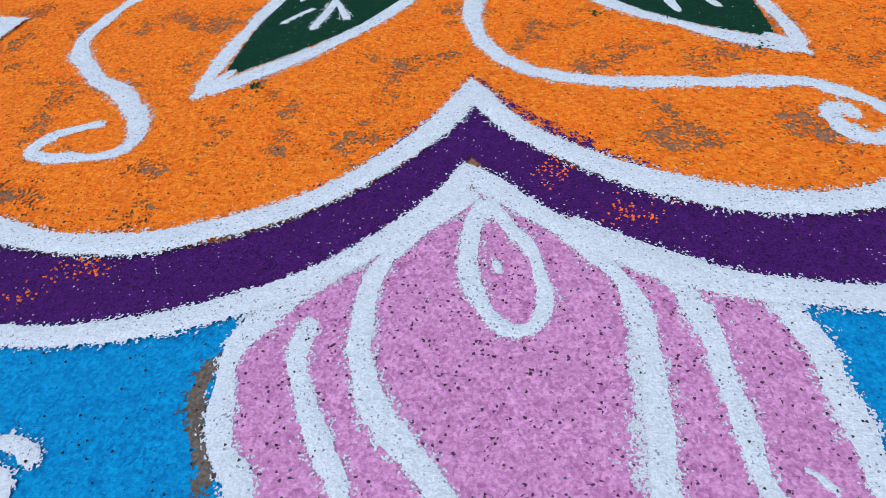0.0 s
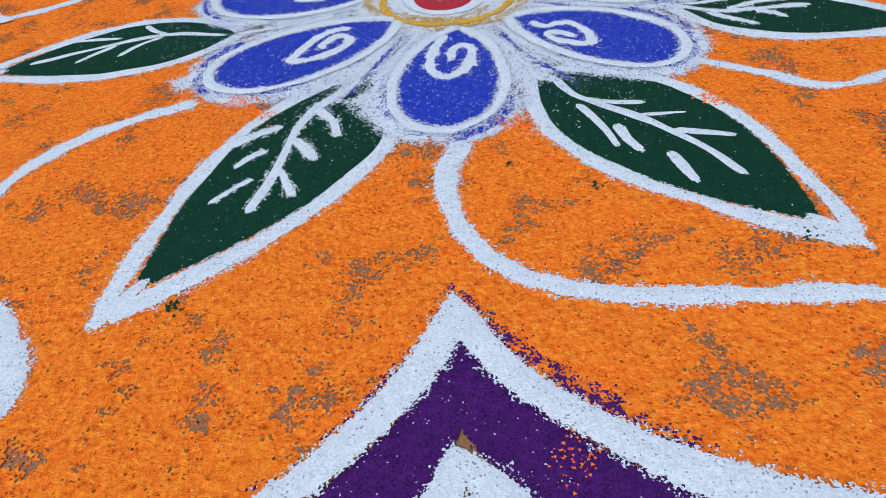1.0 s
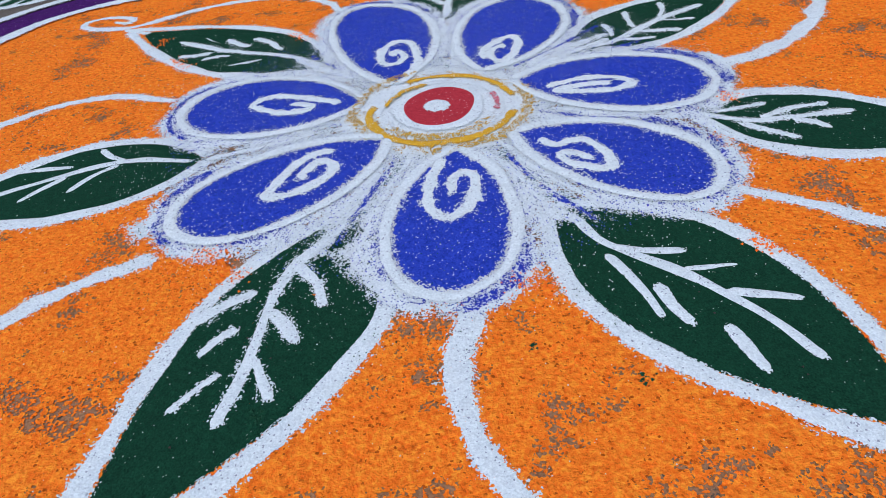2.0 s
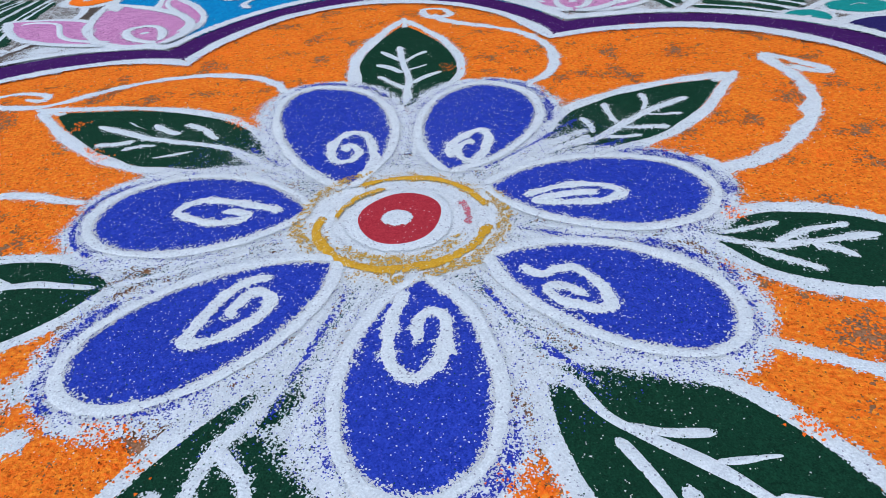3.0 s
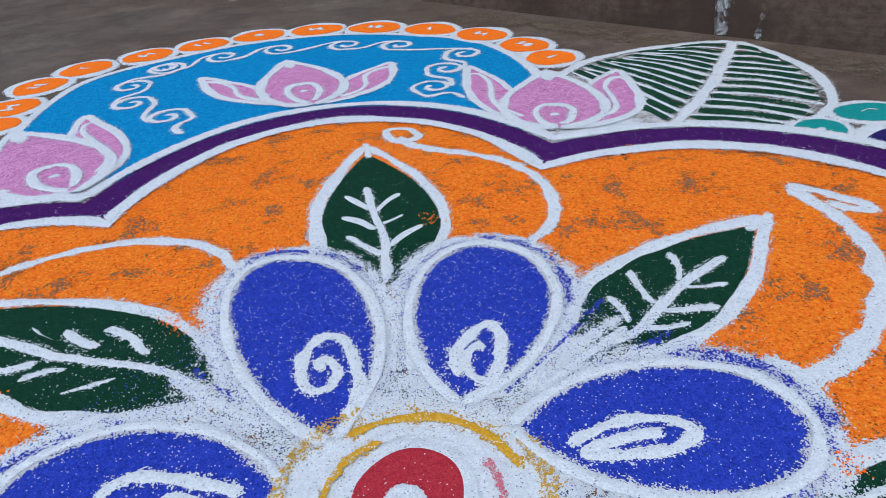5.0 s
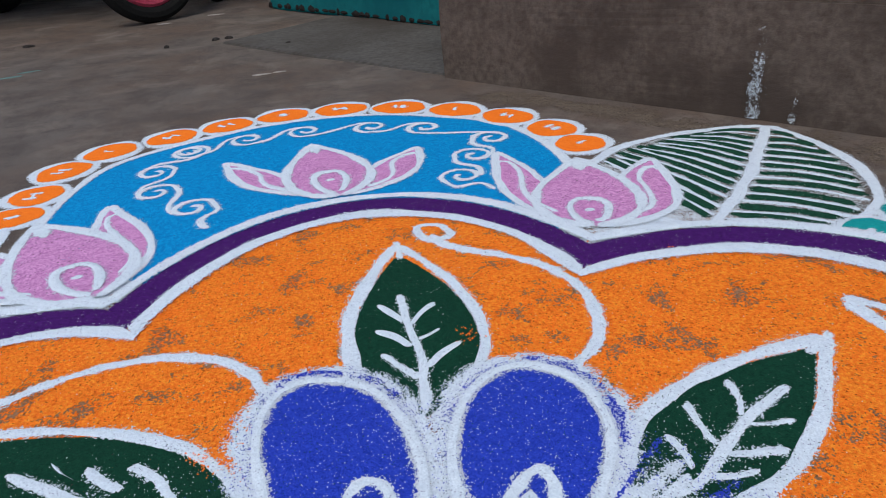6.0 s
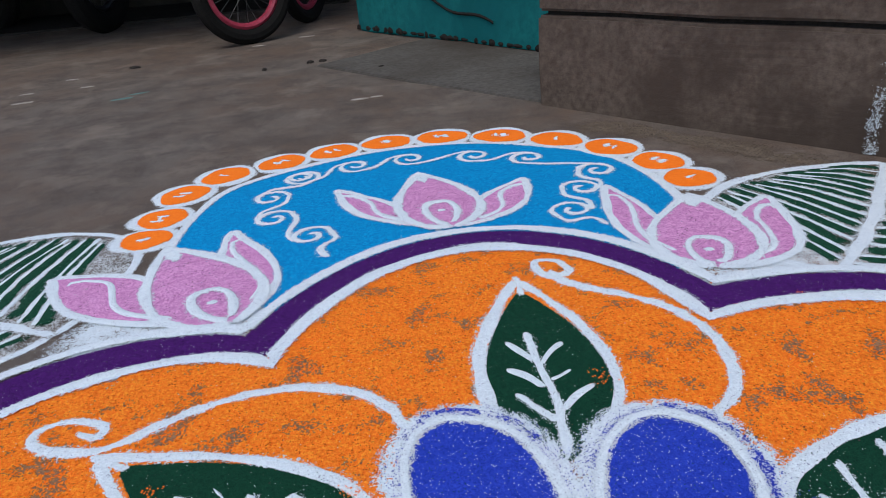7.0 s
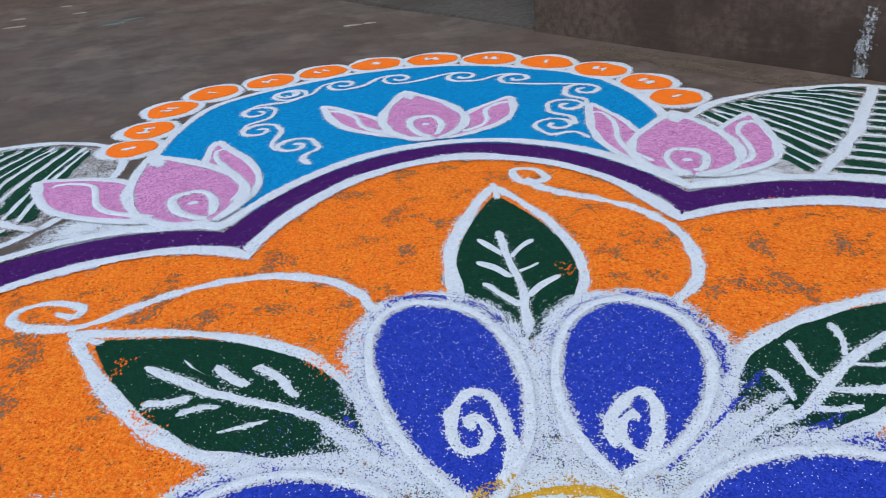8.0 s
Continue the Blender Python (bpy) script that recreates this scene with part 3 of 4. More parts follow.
# petals: base, tip, left and right bulge, kind of white mark
PETALS = (
    ((0.013, -0.098), (-0.008, -0.290), 0.046, 0.047, ((0.002, -0.102), (-0.013, -0.142), (-0.017, -0.183), (-0.001, -0.202), (0.020, -0.184), (0.026, -0.149), (0.018, -0.130), (0.007, -0.143), (0.003, -0.162), (0.009, -0.169))),
    ((0.080, -0.075), (0.220, -0.192), 0.060, 0.040, ((0.092, -0.086), (0.106, -0.105), (0.132, -0.098), (0.148, -0.126), (0.149, -0.152), (0.133, -0.151), (0.111, -0.136), (0.108, -0.119), (0.122, -0.122), (0.137, -0.140))),
    ((0.098, 0.043), (0.284, -0.005), 0.059, 0.059, ((0.116, 0.017), (0.156, 0.029), (0.192, 0.024), (0.209, 0.006), (0.189, -0.004), (0.153, -0.001), (0.126, 0.007), (0.149, 0.014), (0.192, 0.011))),
    ((0.060, 0.091), (0.131, 0.294), 0.052, 0.066, ((0.062, 0.105), (0.066, 0.134), (0.083, 0.157), (0.102, 0.168), (0.108, 0.149), (0.098, 0.117), (0.083, 0.094), (0.074, 0.103), (0.069, 0.119), (0.077, 0.136), (0.088, 0.144), (0.085, 0.130))),
    ((-0.045, 0.079), (-0.086, 0.329), 0.047, 0.070, ((-0.033, 0.083), (-0.017, 0.118), (-0.017, 0.156), (-0.026, 0.187), (-0.043, 0.190), (-0.060, 0.163), (-0.059, 0.131), (-0.046, 0.120), (-0.033, 0.133), (-0.034, 0.155), (-0.044, 0.162), (-0.046, 0.148), (-0.042, 0.142))),
    ((-0.089, 0.035), (-0.275, 0.058), 0.058, 0.067, ((-0.101, 0.033), (-0.143, 0.057), (-0.182, 0.070), (-0.204, 0.053), (-0.184, 0.034), (-0.154, 0.025), (-0.135, 0.032), (-0.149, 0.045), (-0.164, 0.043))),
    ((-0.063, -0.059), (-0.232, -0.171), 0.052, 0.052, ((-0.099, -0.068), (-0.123, -0.071), (-0.143, -0.092), (-0.157, -0.121), (-0.163, -0.140), (-0.138, -0.138), (-0.114, -0.121), (-0.102, -0.097), (-0.115, -0.084), (-0.127, -0.095), (-0.135, -0.111), (-0.122, -0.112))),
)


def petal(base, tip, left, right, curl):
    b, t = np.array(base), np.array(tip)
    d = (t - b) / np.linalg.norm(t - b)
    size = np.linalg.norm(t - b)
    n = np.array([-d[1], d[0]])
    e = thing("flower_petal", base, "royal blue powder petal outlined in white with a white curl", "rangoli petal", "petals of the flower")
    la, lb = blade(b - d * 0.03, t + d * 0.036, left + 0.046, right + 0.046, 0.25, 0.72, 0.9)
    between("white_halo", la, lb, Z_HALO, WHITE_BLUE, e, 0.024, 0.0002)
    a2, b2 = blade(b - d * 0.004, t + d * 0.022, left + 0.026, right + 0.026, 0.22, 0.72, 0.9)
    between("blue_haze", a2, b2, Z_HALO + 0.0004, BLUE_THIN, e, 0.012, 0.0001)
    pa, pb = blade(b - d * 0.006, t + d * 0.004, left + 0.005, right + 0.005, 0.22, 0.72, 0.9)
    between("blue_fill", pa, pb, Z_FILL, BLUE, e, 0.0045, 0.0004, 15)
    oa, ob = blade(b - d * 0.012, t + d * 0.009, left + 0.009, right + 0.009, 0.22, 0.72, 0.9)
    stroke("white_dust", around(pa, pb), 0.010, Z_FILL + 0.0007, WHITE_DUST, e, 0.0001, 0.2, 1.0)
    stroke("outline", around(oa, ob), 0.0098, Z_LINE, WHITE, e, 0.0006, 1.0, 1.3)
    whole = around(*blade(b - d * 0.012, t + d * 0.021, left + 0.021, right + 0.021, 0.22, 0.72, 0.9))
    first = int(rng.uniform(0.18, 0.50) * len(whole))
    stroke("blue_fringe", whole[first : first + int(rng.uniform(0.20, 0.32) * len(whole))], 0.011, Z_HALO + 0.0007, BLUE_THIN2, e, 0.0002, 1.0, 1.4)
    stroke("white_curl", eased(spline(curl, 0.0022), 6), 0.0104, Z_LINE + 0.0004, WHITE, e, 0.0006, 0.7, 0.9)


WHITE_DUST = powder("white_dusting", (0.473, 0.4988, 0.5332), (0.7396, 0.7654, 0.7912), 0.50, 0.30, 560.0, patch_scale=34.0)
BLUE_THIN = powder("thin_royal_blue_powder", (0.0344, 0.0516, 0.387), (0.043, 0.0774, 0.4988), 0.50, 0.45, 620.0, patch_scale=38.0)
BLUE_THIN2 = powder("scattered_royal_blue_powder", (0.0172, 0.0344, 0.344), (0.043, 0.0774, 0.4988), 0.62, 0.35, 620.0, patch_scale=40.0)
for p in PETALS:
    petal(*p)

# streaks of trickled powder fanning out between the petals
headings = sorted(math.atan2(p[1][1] - 0.02, p[1][0]) for p in PETALS)
for k, a0 in enumerate(headings):
    a1 = headings[k + 1] if k < 6 else headings[0] + 2 * math.pi
    for q, mat, wide, z in ((0.30, WHITE, 0.006, 0.0010), (0.40, BLUE_THIN2, 0.008, 0.0007), (0.47, WHITE, 0.008, 0.0010), (0.53, WHITE_THIN, 0.016, 0.0006), (0.60, BLUE_THIN2, 0.007, 0.0008), (0.69, WHITE, 0.006, 0.0010)):
        a = a0 + (a1 - a0) * (q + rng.uniform(-0.025, 0.025))
        r0, r1 = rng.uniform(0.105, 0.135), rng.uniform(0.20, 0.275)
        bow = rng.uniform(-0.05, 0.05)
        pts = [(r * math.cos(a + bow * u), r * math.sin(a + bow * u) + 0.01) for r, u in ((r0, 0.0), ((r0 + r1) / 2, 1.0), (r1, 0.3))]
        stroke("powder_streak", spline(pts), wide, Z_HALO + z - 0.0009, mat, heart, 0.0003, 1.0, 1.2)

# leaves of the flower: base, tip, left and right bulge, midrib, side veins
LEAVES = (
    ((-0.061, -0.171), (-0.226, -0.472), 0.075, 0.063, ((-0.082, -0.185), (-0.133, -0.254), (-0.149, -0.344), (-0.162, -0.398)), (((-0.125, -0.239), (-0.103, -0.288)), ((-0.141, -0.289), (-0.118, -0.323)), ((-0.144, -0.335), (-0.129, -0.372)), ((-0.151, -0.268), (-0.189, -0.293)), ((-0.159, -0.305), (-0.182, -0.327)), ((-0.166, -0.348), (-0.192, -0.376)))),
    ((0.090, -0.204), (0.252, -0.452), 0.080, 0.068, ((0.099, -0.212), (0.117, -0.256), (0.162, -0.297), (0.198, -0.345), (0.223, -0.397)), (((0.121, -0.259), (0.167, -0.271)), ((0.163, -0.294), (0.199, -0.296)), ((0.185, -0.322), (0.227, -0.335)), ((0.114, -0.268), (0.132, -0.334)), ((0.141, -0.306), (0.151, -0.347)), ((0.172, -0.353), (0.182, -0.393)))),
    ((0.252, -0.064), (0.474, -0.159), 0.056, 0.063, ((0.233, -0.060), (0.288, -0.094), (0.338, -0.098), (0.395, -0.097)), (((0.264, -0.073), (0.314, -0.066)), ((0.302, -0.094), (0.366, -0.080)), ((0.282, -0.096), (0.319, -0.131)), ((0.328, -0.099), (0.353, -0.122)))),
    ((0.157, 0.101), (0.410, 0.251), 0.064, 0.056, ((0.172, 0.114), (0.223, 0.125), (0.281, 0.170), (0.355, 0.210)), (((0.220, 0.135), (0.219, 0.173)), ((0.252, 0.155), (0.255, 0.205)), ((0.290, 0.180), (0.303, 0.224)), ((0.224, 0.128), (0.264, 0.123)), ((0.253, 0.145), (0.299, 0.137)), ((0.289, 0.172), (0.326, 0.166)))),
    ((0.025, 0.256), (0.046, 0.576), 0.070, 0.080, ((0.025, 0.257), (0.037, 0.344), (0.033, 0.405), (0.033, 0.481)), (((0.029, 0.312), (0.001, 0.357)), ((0.029, 0.369), (0.001, 0.405)), ((0.029, 0.418), (0.008, 0.457)), ((0.037, 0.328), (0.077, 0.359)), ((0.038, 0.379), (0.061, 0.392)), ((0.036, 0.410), (0.066, 0.444)))),
    ((-0.129, 0.146), (-0.403, 0.335), 0.070, 0.074, ((-0.131, 0.146), (-0.181, 0.191), (-0.264, 0.231), (-0.343, 0.286)), (((-0.190, 0.211), (-0.228, 0.259)), ((-0.235, 0.236), (-0.267, 0.268)), ((-0.279, 0.260), (-0.300, 0.284)), ((-0.212, 0.188), (-0.249, 0.182)), ((-0.256, 0.213), (-0.290, 0.209)), ((-0.284, 0.231), (-0.324, 0.229)))),
    ((-0.240, -0.049), (-0.492, -0.104), 0.058, 0.078, ((-0.245, -0.055), (-0.317, -0.039), (-0.375, -0.053), (-0.466, -0.091)), (((-0.320, -0.038), (-0.351, -0.011)), ((-0.373, -0.040), (-0.427, -0.038)), ((-0.325, -0.044), (-0.359, -0.082)), ((-0.374, -0.055), (-0.406, -0.091)))),
)


def leaf(base, tip, left, right, rib, veins):
    b, t = np.array(base), np.array(tip)
    size = np.linalg.norm(t - b)
    d = (t - b) / size
    e = thing("powder_leaf", base, "dark green powder leaf with white outline and veins", "rangoli leaf", "leaves round the flower")
    a, c = blade(b, t, left, right, 0.24, 0.55)
    between("green_fill", a, c, Z_BAND - 0.0003, GREEN, e, 0.004, 0.0004, 15, "", 0.004)
    far = t + d * min(0.034, size * 0.10)
    oa, oc = blade(b - d * 0.01, far, left + 0.006, right + 0.006, 0.24, 0.54)
    stroke("outline", oa, 0.0150, Z_HALO - 0.0006, WHITE, e, 0.0006, 0.7, 1.1)
    stroke("outline", oc, 0.0150, Z_HALO - 0.0006, WHITE, e, 0.0006, 0.7, 1.1)
    stroke("tip_line", spline([t - d * 0.012, far + d * 0.010]), 0.0115, Z_HALO - 0.0005, WHITE, e, 0.0006, 0.7, 1.1)
    stroke("midrib", eased(spline(rib), 3), 0.0092, Z_HALO - 0.0005, WHITE, e, 0.0006, 1.0, 0.9)
    for v in veins:
        p0, p1 = np.array(v[0]), np.array(v[1])
        p1 = p1 + (p1 - p0) * 0.15
        bow = np.array([-(p1 - p0)[1], (p1 - p0)[0]]) * rng.uniform(-0.10, 0.10)
        stroke("side_vein", spline([p0, (p0 + p1) / 2 + bow, p1]), 0.0078, Z_HALO - 0.0005, WHITE, e, 0.0006, 1.0, 0.9)


for l in LEAVES:
    leaf(*l)

# long white scrolls between the leaves, each ending in a curl
SCROLLS = (
    ((0.005, -0.324), (-0.008, -0.372), (-0.002, -0.418), (0.017, -0.461), (0.051, -0.492), (0.099, -0.510), (0.149, -0.517), (0.244, -0.522), (0.276, -0.540), (0.297, -0.560), (0.304, -0.586), (0.284, -0.604), (0.262, -0.592), (0.256, -0.568), (0.270, -0.558), (0.276, -0.584)),
    ((0.252, -0.211), (0.294, -0.241), (0.345, -0.271), (0.458, -0.225), (0.530, -0.180), (0.563, -0.150), (0.549, -0.120), (0.525, -0.140)),
    ((0.319, 0.034), (0.366, 0.048), (0.435, 0.100), (0.483, 0.169), (0.501, 0.235), (0.499, 0.313), (0.524, 0.293), (0.548, 0.244), (0.524, 0.254), (0.511, 0.279)),
    ((0.183, 0.293), (0.221, 0.331), (0.238, 0.386), (0.237, 0.441), (0.204, 0.508), (0.131, 0.568), (0.087, 0.617), (0.083, 0.654), (0.115, 0.650), (0.125, 0.613), (0.105, 0.604), (0.100, 0.629)),
    ((-0.115, 0.322), (-0.139, 0.375), (-0.184, 0.413), (-0.268, 0.429), (-0.351, 0.407), (-0.423, 0.367), (-0.464, 0.368), (-0.504, 0.384), (-0.512, 0.411), (-0.478, 0.421), (-0.434, 0.401), (-0.441, 0.384), (-0.470, 0.401)),
    ((-0.315, 0.098), (-0.383, 0.125), (-0.452, 0.113), (-0.536, 0.060), (-0.621, 0.042), (-0.646, 0.072), (-0.621, 0.098), (-0.602, 0.078)),
    ((-0.260, -0.215), (-0.324, -0.249), (-0.372, -0.302), (-0.391, -0.365), (-0.389, -0.411), (-0.352, -0.461), (-0.310, -0.499), (-0.277, -0.550), (-0.287, -0.584), (-0.327, -0.587), (-0.361, -0.580), (-0.351, -0.555), (-0.305, -0.538)),
)
for k, pts in enumerate(SCROLLS):
    e = thing("white_scroll", pts[0], "curving white powder line ending in a curl on orange", "rangoli scroll", "scrolls round the flower")
    p0, p1 = np.array(pts[0]), np.array(pts[1])
    lead = p0 + (p0 - p1) / np.linalg.norm(p0 - p1) * 0.022
    line = eased(spline([lead, *pts], 0.004), 5)
    cut = int(len(line) * 0.72)
    wide = (0.0165, 0.013, 0.019, 0.0145, 0.0135, 0.013, 0.0165)[k]
    stroke("scroll_line", line[: cut + 2], wide, Z_BAND, WHITE, e, 0.0006, 0.8, 0.9, "", (1.0, 0.0))
    stroke("curl", line[cut:], wide * 0.9, Z_BAND, WHITE, e, 0.0006, 0.8, 0.9, "", (0.0, 1.0))

e = thing("white_scroll", (0.305, 0.063), "short curved white powder line on orange", "rangoli scroll", "scrolls round the flower")
stroke("scroll_line", spline(((0.296, 0.067), (0.314, 0.040), (0.311, 0.007), (0.293, -0.017))), 0.016, Z_BAND, WHITE, e, 0.0006, 0.9, 1.2)

# ---------------------------------------------------------------- outer motifs
HALF = np.array((-0.054, 0.835))


def half_arc(deg):
    r = 0.422 + 0.030 * math.exp(-(((deg - 143) / 16) ** 2)) + 0.020 * math.exp(-(((deg - 30) / 18) ** 2))
    return HALF + r * np.array((math.cos(radians(deg)), math.sin(radians(deg))))


def sky_half_disc():
    e = thing("blue_half_disc", HALF, "sky blue powder half disc edged with a white line", "rangoli half disc")
    outer = np.array([half_arc(a) for a in np.linspace(190, -14, 70)])
    inn, out, ray = lobe_edges(LOBES[2], 70)
    lower = out[::-1][np.linspace(6, 64, 70).astype(int)] * 0.985
    between("blue_fill", lower, outer, Z_SKY, SKY, e, 0.008, 0.0007, 15, "", 0.0, False)
    stroke("rim_line", outer, 0.017, Z_LINE - 0.002, WHITE, e, 0.0006, 0.3, 0.8)


def bead(deg, k, gap):
    r = 0.488 + 0.062 * math.exp(-(((deg - 142) / 17) ** 2)) + 0.012 * math.exp(-(((deg - 25) / 20) ** 2))
    out = np.array((math.cos(radians(deg)), math.sin(radians(deg))))
    tan = np.array((-out[1], out[0]))
    c = HALF + out * (r - 0.011)
    e = thing("orange_bead", c, "orange powder scallop with white rim and small white mark", "rangoli scallop", "scallops round the half disc")
    w, h = 0.46 * r * radians(gap), 0.047
    disc("white_rim", c - out * 0.004, h + 0.022, w + 0.014, Z_SKY - 0.0004, WHITE, e, 0.012, radians(deg), 0.0012, "", 0.0, 0.03)
    disc("orange_fill", c - out * 0.004, h, w, Z_BAND, ORANGE_BRIGHT, e, 0.006, radians(deg), 0.0009, "", 0.0, 0.04)
    for q in (-1, 1) if k % 3 else (0,):
        m = c + tan * 0.010 * q
        stroke("white_mark", spline([m - out * 0.012 - tan * 0.004, m + tan * 0.003, m + out * 0.012 + tan * 0.004]), 0.007, Z_FILL, WHITE, e)
    if k % 3 == 1:
        stroke("white_mark", spline([c - tan * 0.012 + out * 0.004, c + tan * 0.012 - out * 0.004]), 0.006, Z_FILL, WHITE, e)


ORANGE_BRIGHT = powder("bright_orange_powder", (0.86, 0.140, 0.012), (1.0, 0.245, 0.022), 1.2, 0.25, 620.0)
sky_half_disc()
BEADS = (171.5, 161.0, 148.5, 136.5, 123.5, 110.0, 95.5, 80.5, 64.5, 49.0, 34.0, 19.5, 7.5)
for k, deg in enumerate(BEADS):
    gap = (BEADS[max(0, k - 1)] - BEADS[min(12, k + 1)]) / (1 if k in (0, 12) else 2)
    bead(deg, k, gap)

SWIRLS = ((-0.277, 1.131), (-0.170, 1.166), (-0.056, 1.173), (0.075, 1.146), (0.176, 1.098), (0.282, 0.986), (0.230, 0.907), (0.188, 0.818))
SWIRLS_BACK = ((-0.277, 1.131), (-0.329, 1.033), (-0.313, 0.930), (-0.244, 0.839))


def swirl(at, to, hand):
    a, b = np.array(at), np.array(to)
    d = (b - a) / np.linalg.norm(b - a)
    ang = math.atan2(d[1], d[0])
    r = 0.036
    curl = spiral(a, r, 1.25 * hand, ang + hand * math.pi * 0.5, 0.16, 1.0)[::-1]
    n = np.array([-d[1], d[0]]) * hand
    tail = spline([curl[-1], a + d * 0.040 + n * 0.022, b - d * 0.040 - n * 0.018, b - d * 0.004 - n * 0.030])
    e = thing("white_swirl", at, "small white powder curl on sky blue", "rangoli swirl", "swirls on the half disc")
    stroke("swirl_line", np.vstack([curl, tail[1:]]), 0.0092, Z_BAND + 0.0008, WHITE, e, 0.0006)


for k in range(len(SWIRLS) - 1):
    swirl(SWIRLS[k], SWIRLS[k + 1], -1)
swirl(SWIRLS[-1], (0.193, 0.738), -1)
for k in range(len(SWIRLS_BACK) - 1):
    swirl(SWIRLS_BACK[k], SWIRLS_BACK[k + 1], 1)
swirl(SWIRLS_BACK[-1], (-0.187, 0.765), 1)


def lotus(base, centre, c_wide, left, right, eye=0.45, k1=0.55, pen=0.88, label="pink powder lotus with white petal outlines"):
    """left, right: outer control, tip, inner control of the side petals."""
    b, t = np.array(base), np.array(centre)
    d = (t - b) / np.linalg.norm(t - b)
    size = np.linalg.norm(t - b)
    n = np.array([-d[1], d[0]])
    e = thing("lotus", base, label, "rangoli lotus", "lotuses round the border")
    disc("white_bed", b + d * size * 0.22, size * 0.46, size * 0.82, 0.0004, WHITE_THIN, e, 0.03, math.atan2(d[1], d[0]), 0.0001, "", 0.0, 0.08)
    for outer, tip, inner in (left, right):
        o, tp, i = (np.array(q) for q in (outer, tip, inner))
        start = b + (o - b) * 0.12
        a = bezier(start, b + (o - b) * 1.30, o + (o - b) * 0.12 + (tp - o) * 0.40, tp, 40)
        c = bezier(start + (i - start) * 0.1, b + (i - b) * 0.9, i, tp, 40)
        p = between("side_petal", a, c, Z_HALO, PINK, e, 0.006, 0.0008, 11)
        stroke("petal_outline", a, 0.016 * pen, Z_HALO + 0.0006, WHITE, p, 0.0006, 0.6, 0.9)
        stroke("petal_outline", c, 0.014 * pen, Z_HALO + 0.0006, WHITE, p, 0.0006, 0.6, 0.9)
        u = np.linspace(0, 1, 40)[:, None]
        m = a * 0.5 + c * 0.5 + (c - a) * (-0.24 * np.sin(u * 2.1 * math.pi))
        side = (c[28] - a[28]) / np.linalg.norm(c[28] - a[28])
        along = (m[31] - m[29]) / np.linalg.norm(m[31] - m[29])
        hook = np.vstack([m[4:31], spline([m[31] + along * 0.006, m[31] + along * 0.018 - side * 0.010, m[31] + along * 0.010 - side * 0.024])[::3]])
        stroke("petal_fold", hook, 0.011 * pen, Z_HALO + 0.0006, WHITE, p, 0.0014)
    a, c = blade(b, t, c_wide, c_wide, 0.12 + 0.4 * (0.55 - k1), k1)
    p = between("centre_petal", a, c, Z_FILL + 0.0004, PINK, e, 0.006, 0.0004, 13)
    stroke("petal_outline", around(a, c), 0.018 * pen, Z_LINE + 0.0004, WHITE, p, 0.0006, 0.2, 0.9)
    tipa, tipc = blade(b + d * size * 0.78, t + d * 0.014, c_wide * 0.26, c_wide * 0.26, 0.3, 0.6)
    between("white_tip", tipa, tipc, Z_LINE + 0.0003, WHITE, p, 0.014)
    q = b + d * size * eye
    drop = np.vstack([bezier(b + d * 0.012, q + n * 0.036 - d * 0.07, q + n * 0.040 + d * 0.035, q + d * 0.020, 20), bezier(q + d * 0.020, q - n * 0.044 + d * 0.030, q - n * 0.022 - d * 0.07, b + d * 0.02, 20)[1:]])
    stroke("white_drop", drop, 0.0135 * pen, Z_LINE + 0.0005, WHITE, p, 0.0014)
    disc("white_spot", q - d * 0.018 + n * 0.002, 0.010, 0.008, Z_LINE + 0.0003, WHITE, p, 0.005)


lotus((-0.013, 0.803), (-0.047, 1.072), 0.078, ((-0.147, 0.865), (-0.207, 1.037), (-0.113, 0.952)), ((0.101, 0.830), (0.145, 0.988), (0.049, 0.928)), 0.34)
lotus((0.316, 0.570), (0.385, 0.817), 0.084, ((0.228, 0.670), (0.269, 0.908), (0.305, 0.798)), ((0.440, 0.561), (0.501, 0.782), (0.418, 0.738)), 0.28)
lotus((-0.331, 0.585), (-0.477, 0.852), 0.086, ((-0.530, 0.621), (-0.637, 0.792), (-0.482, 0.774)), ((-0.264, 0.681), (-0.378, 0.898), (-0.390, 0.800)), 0.30)


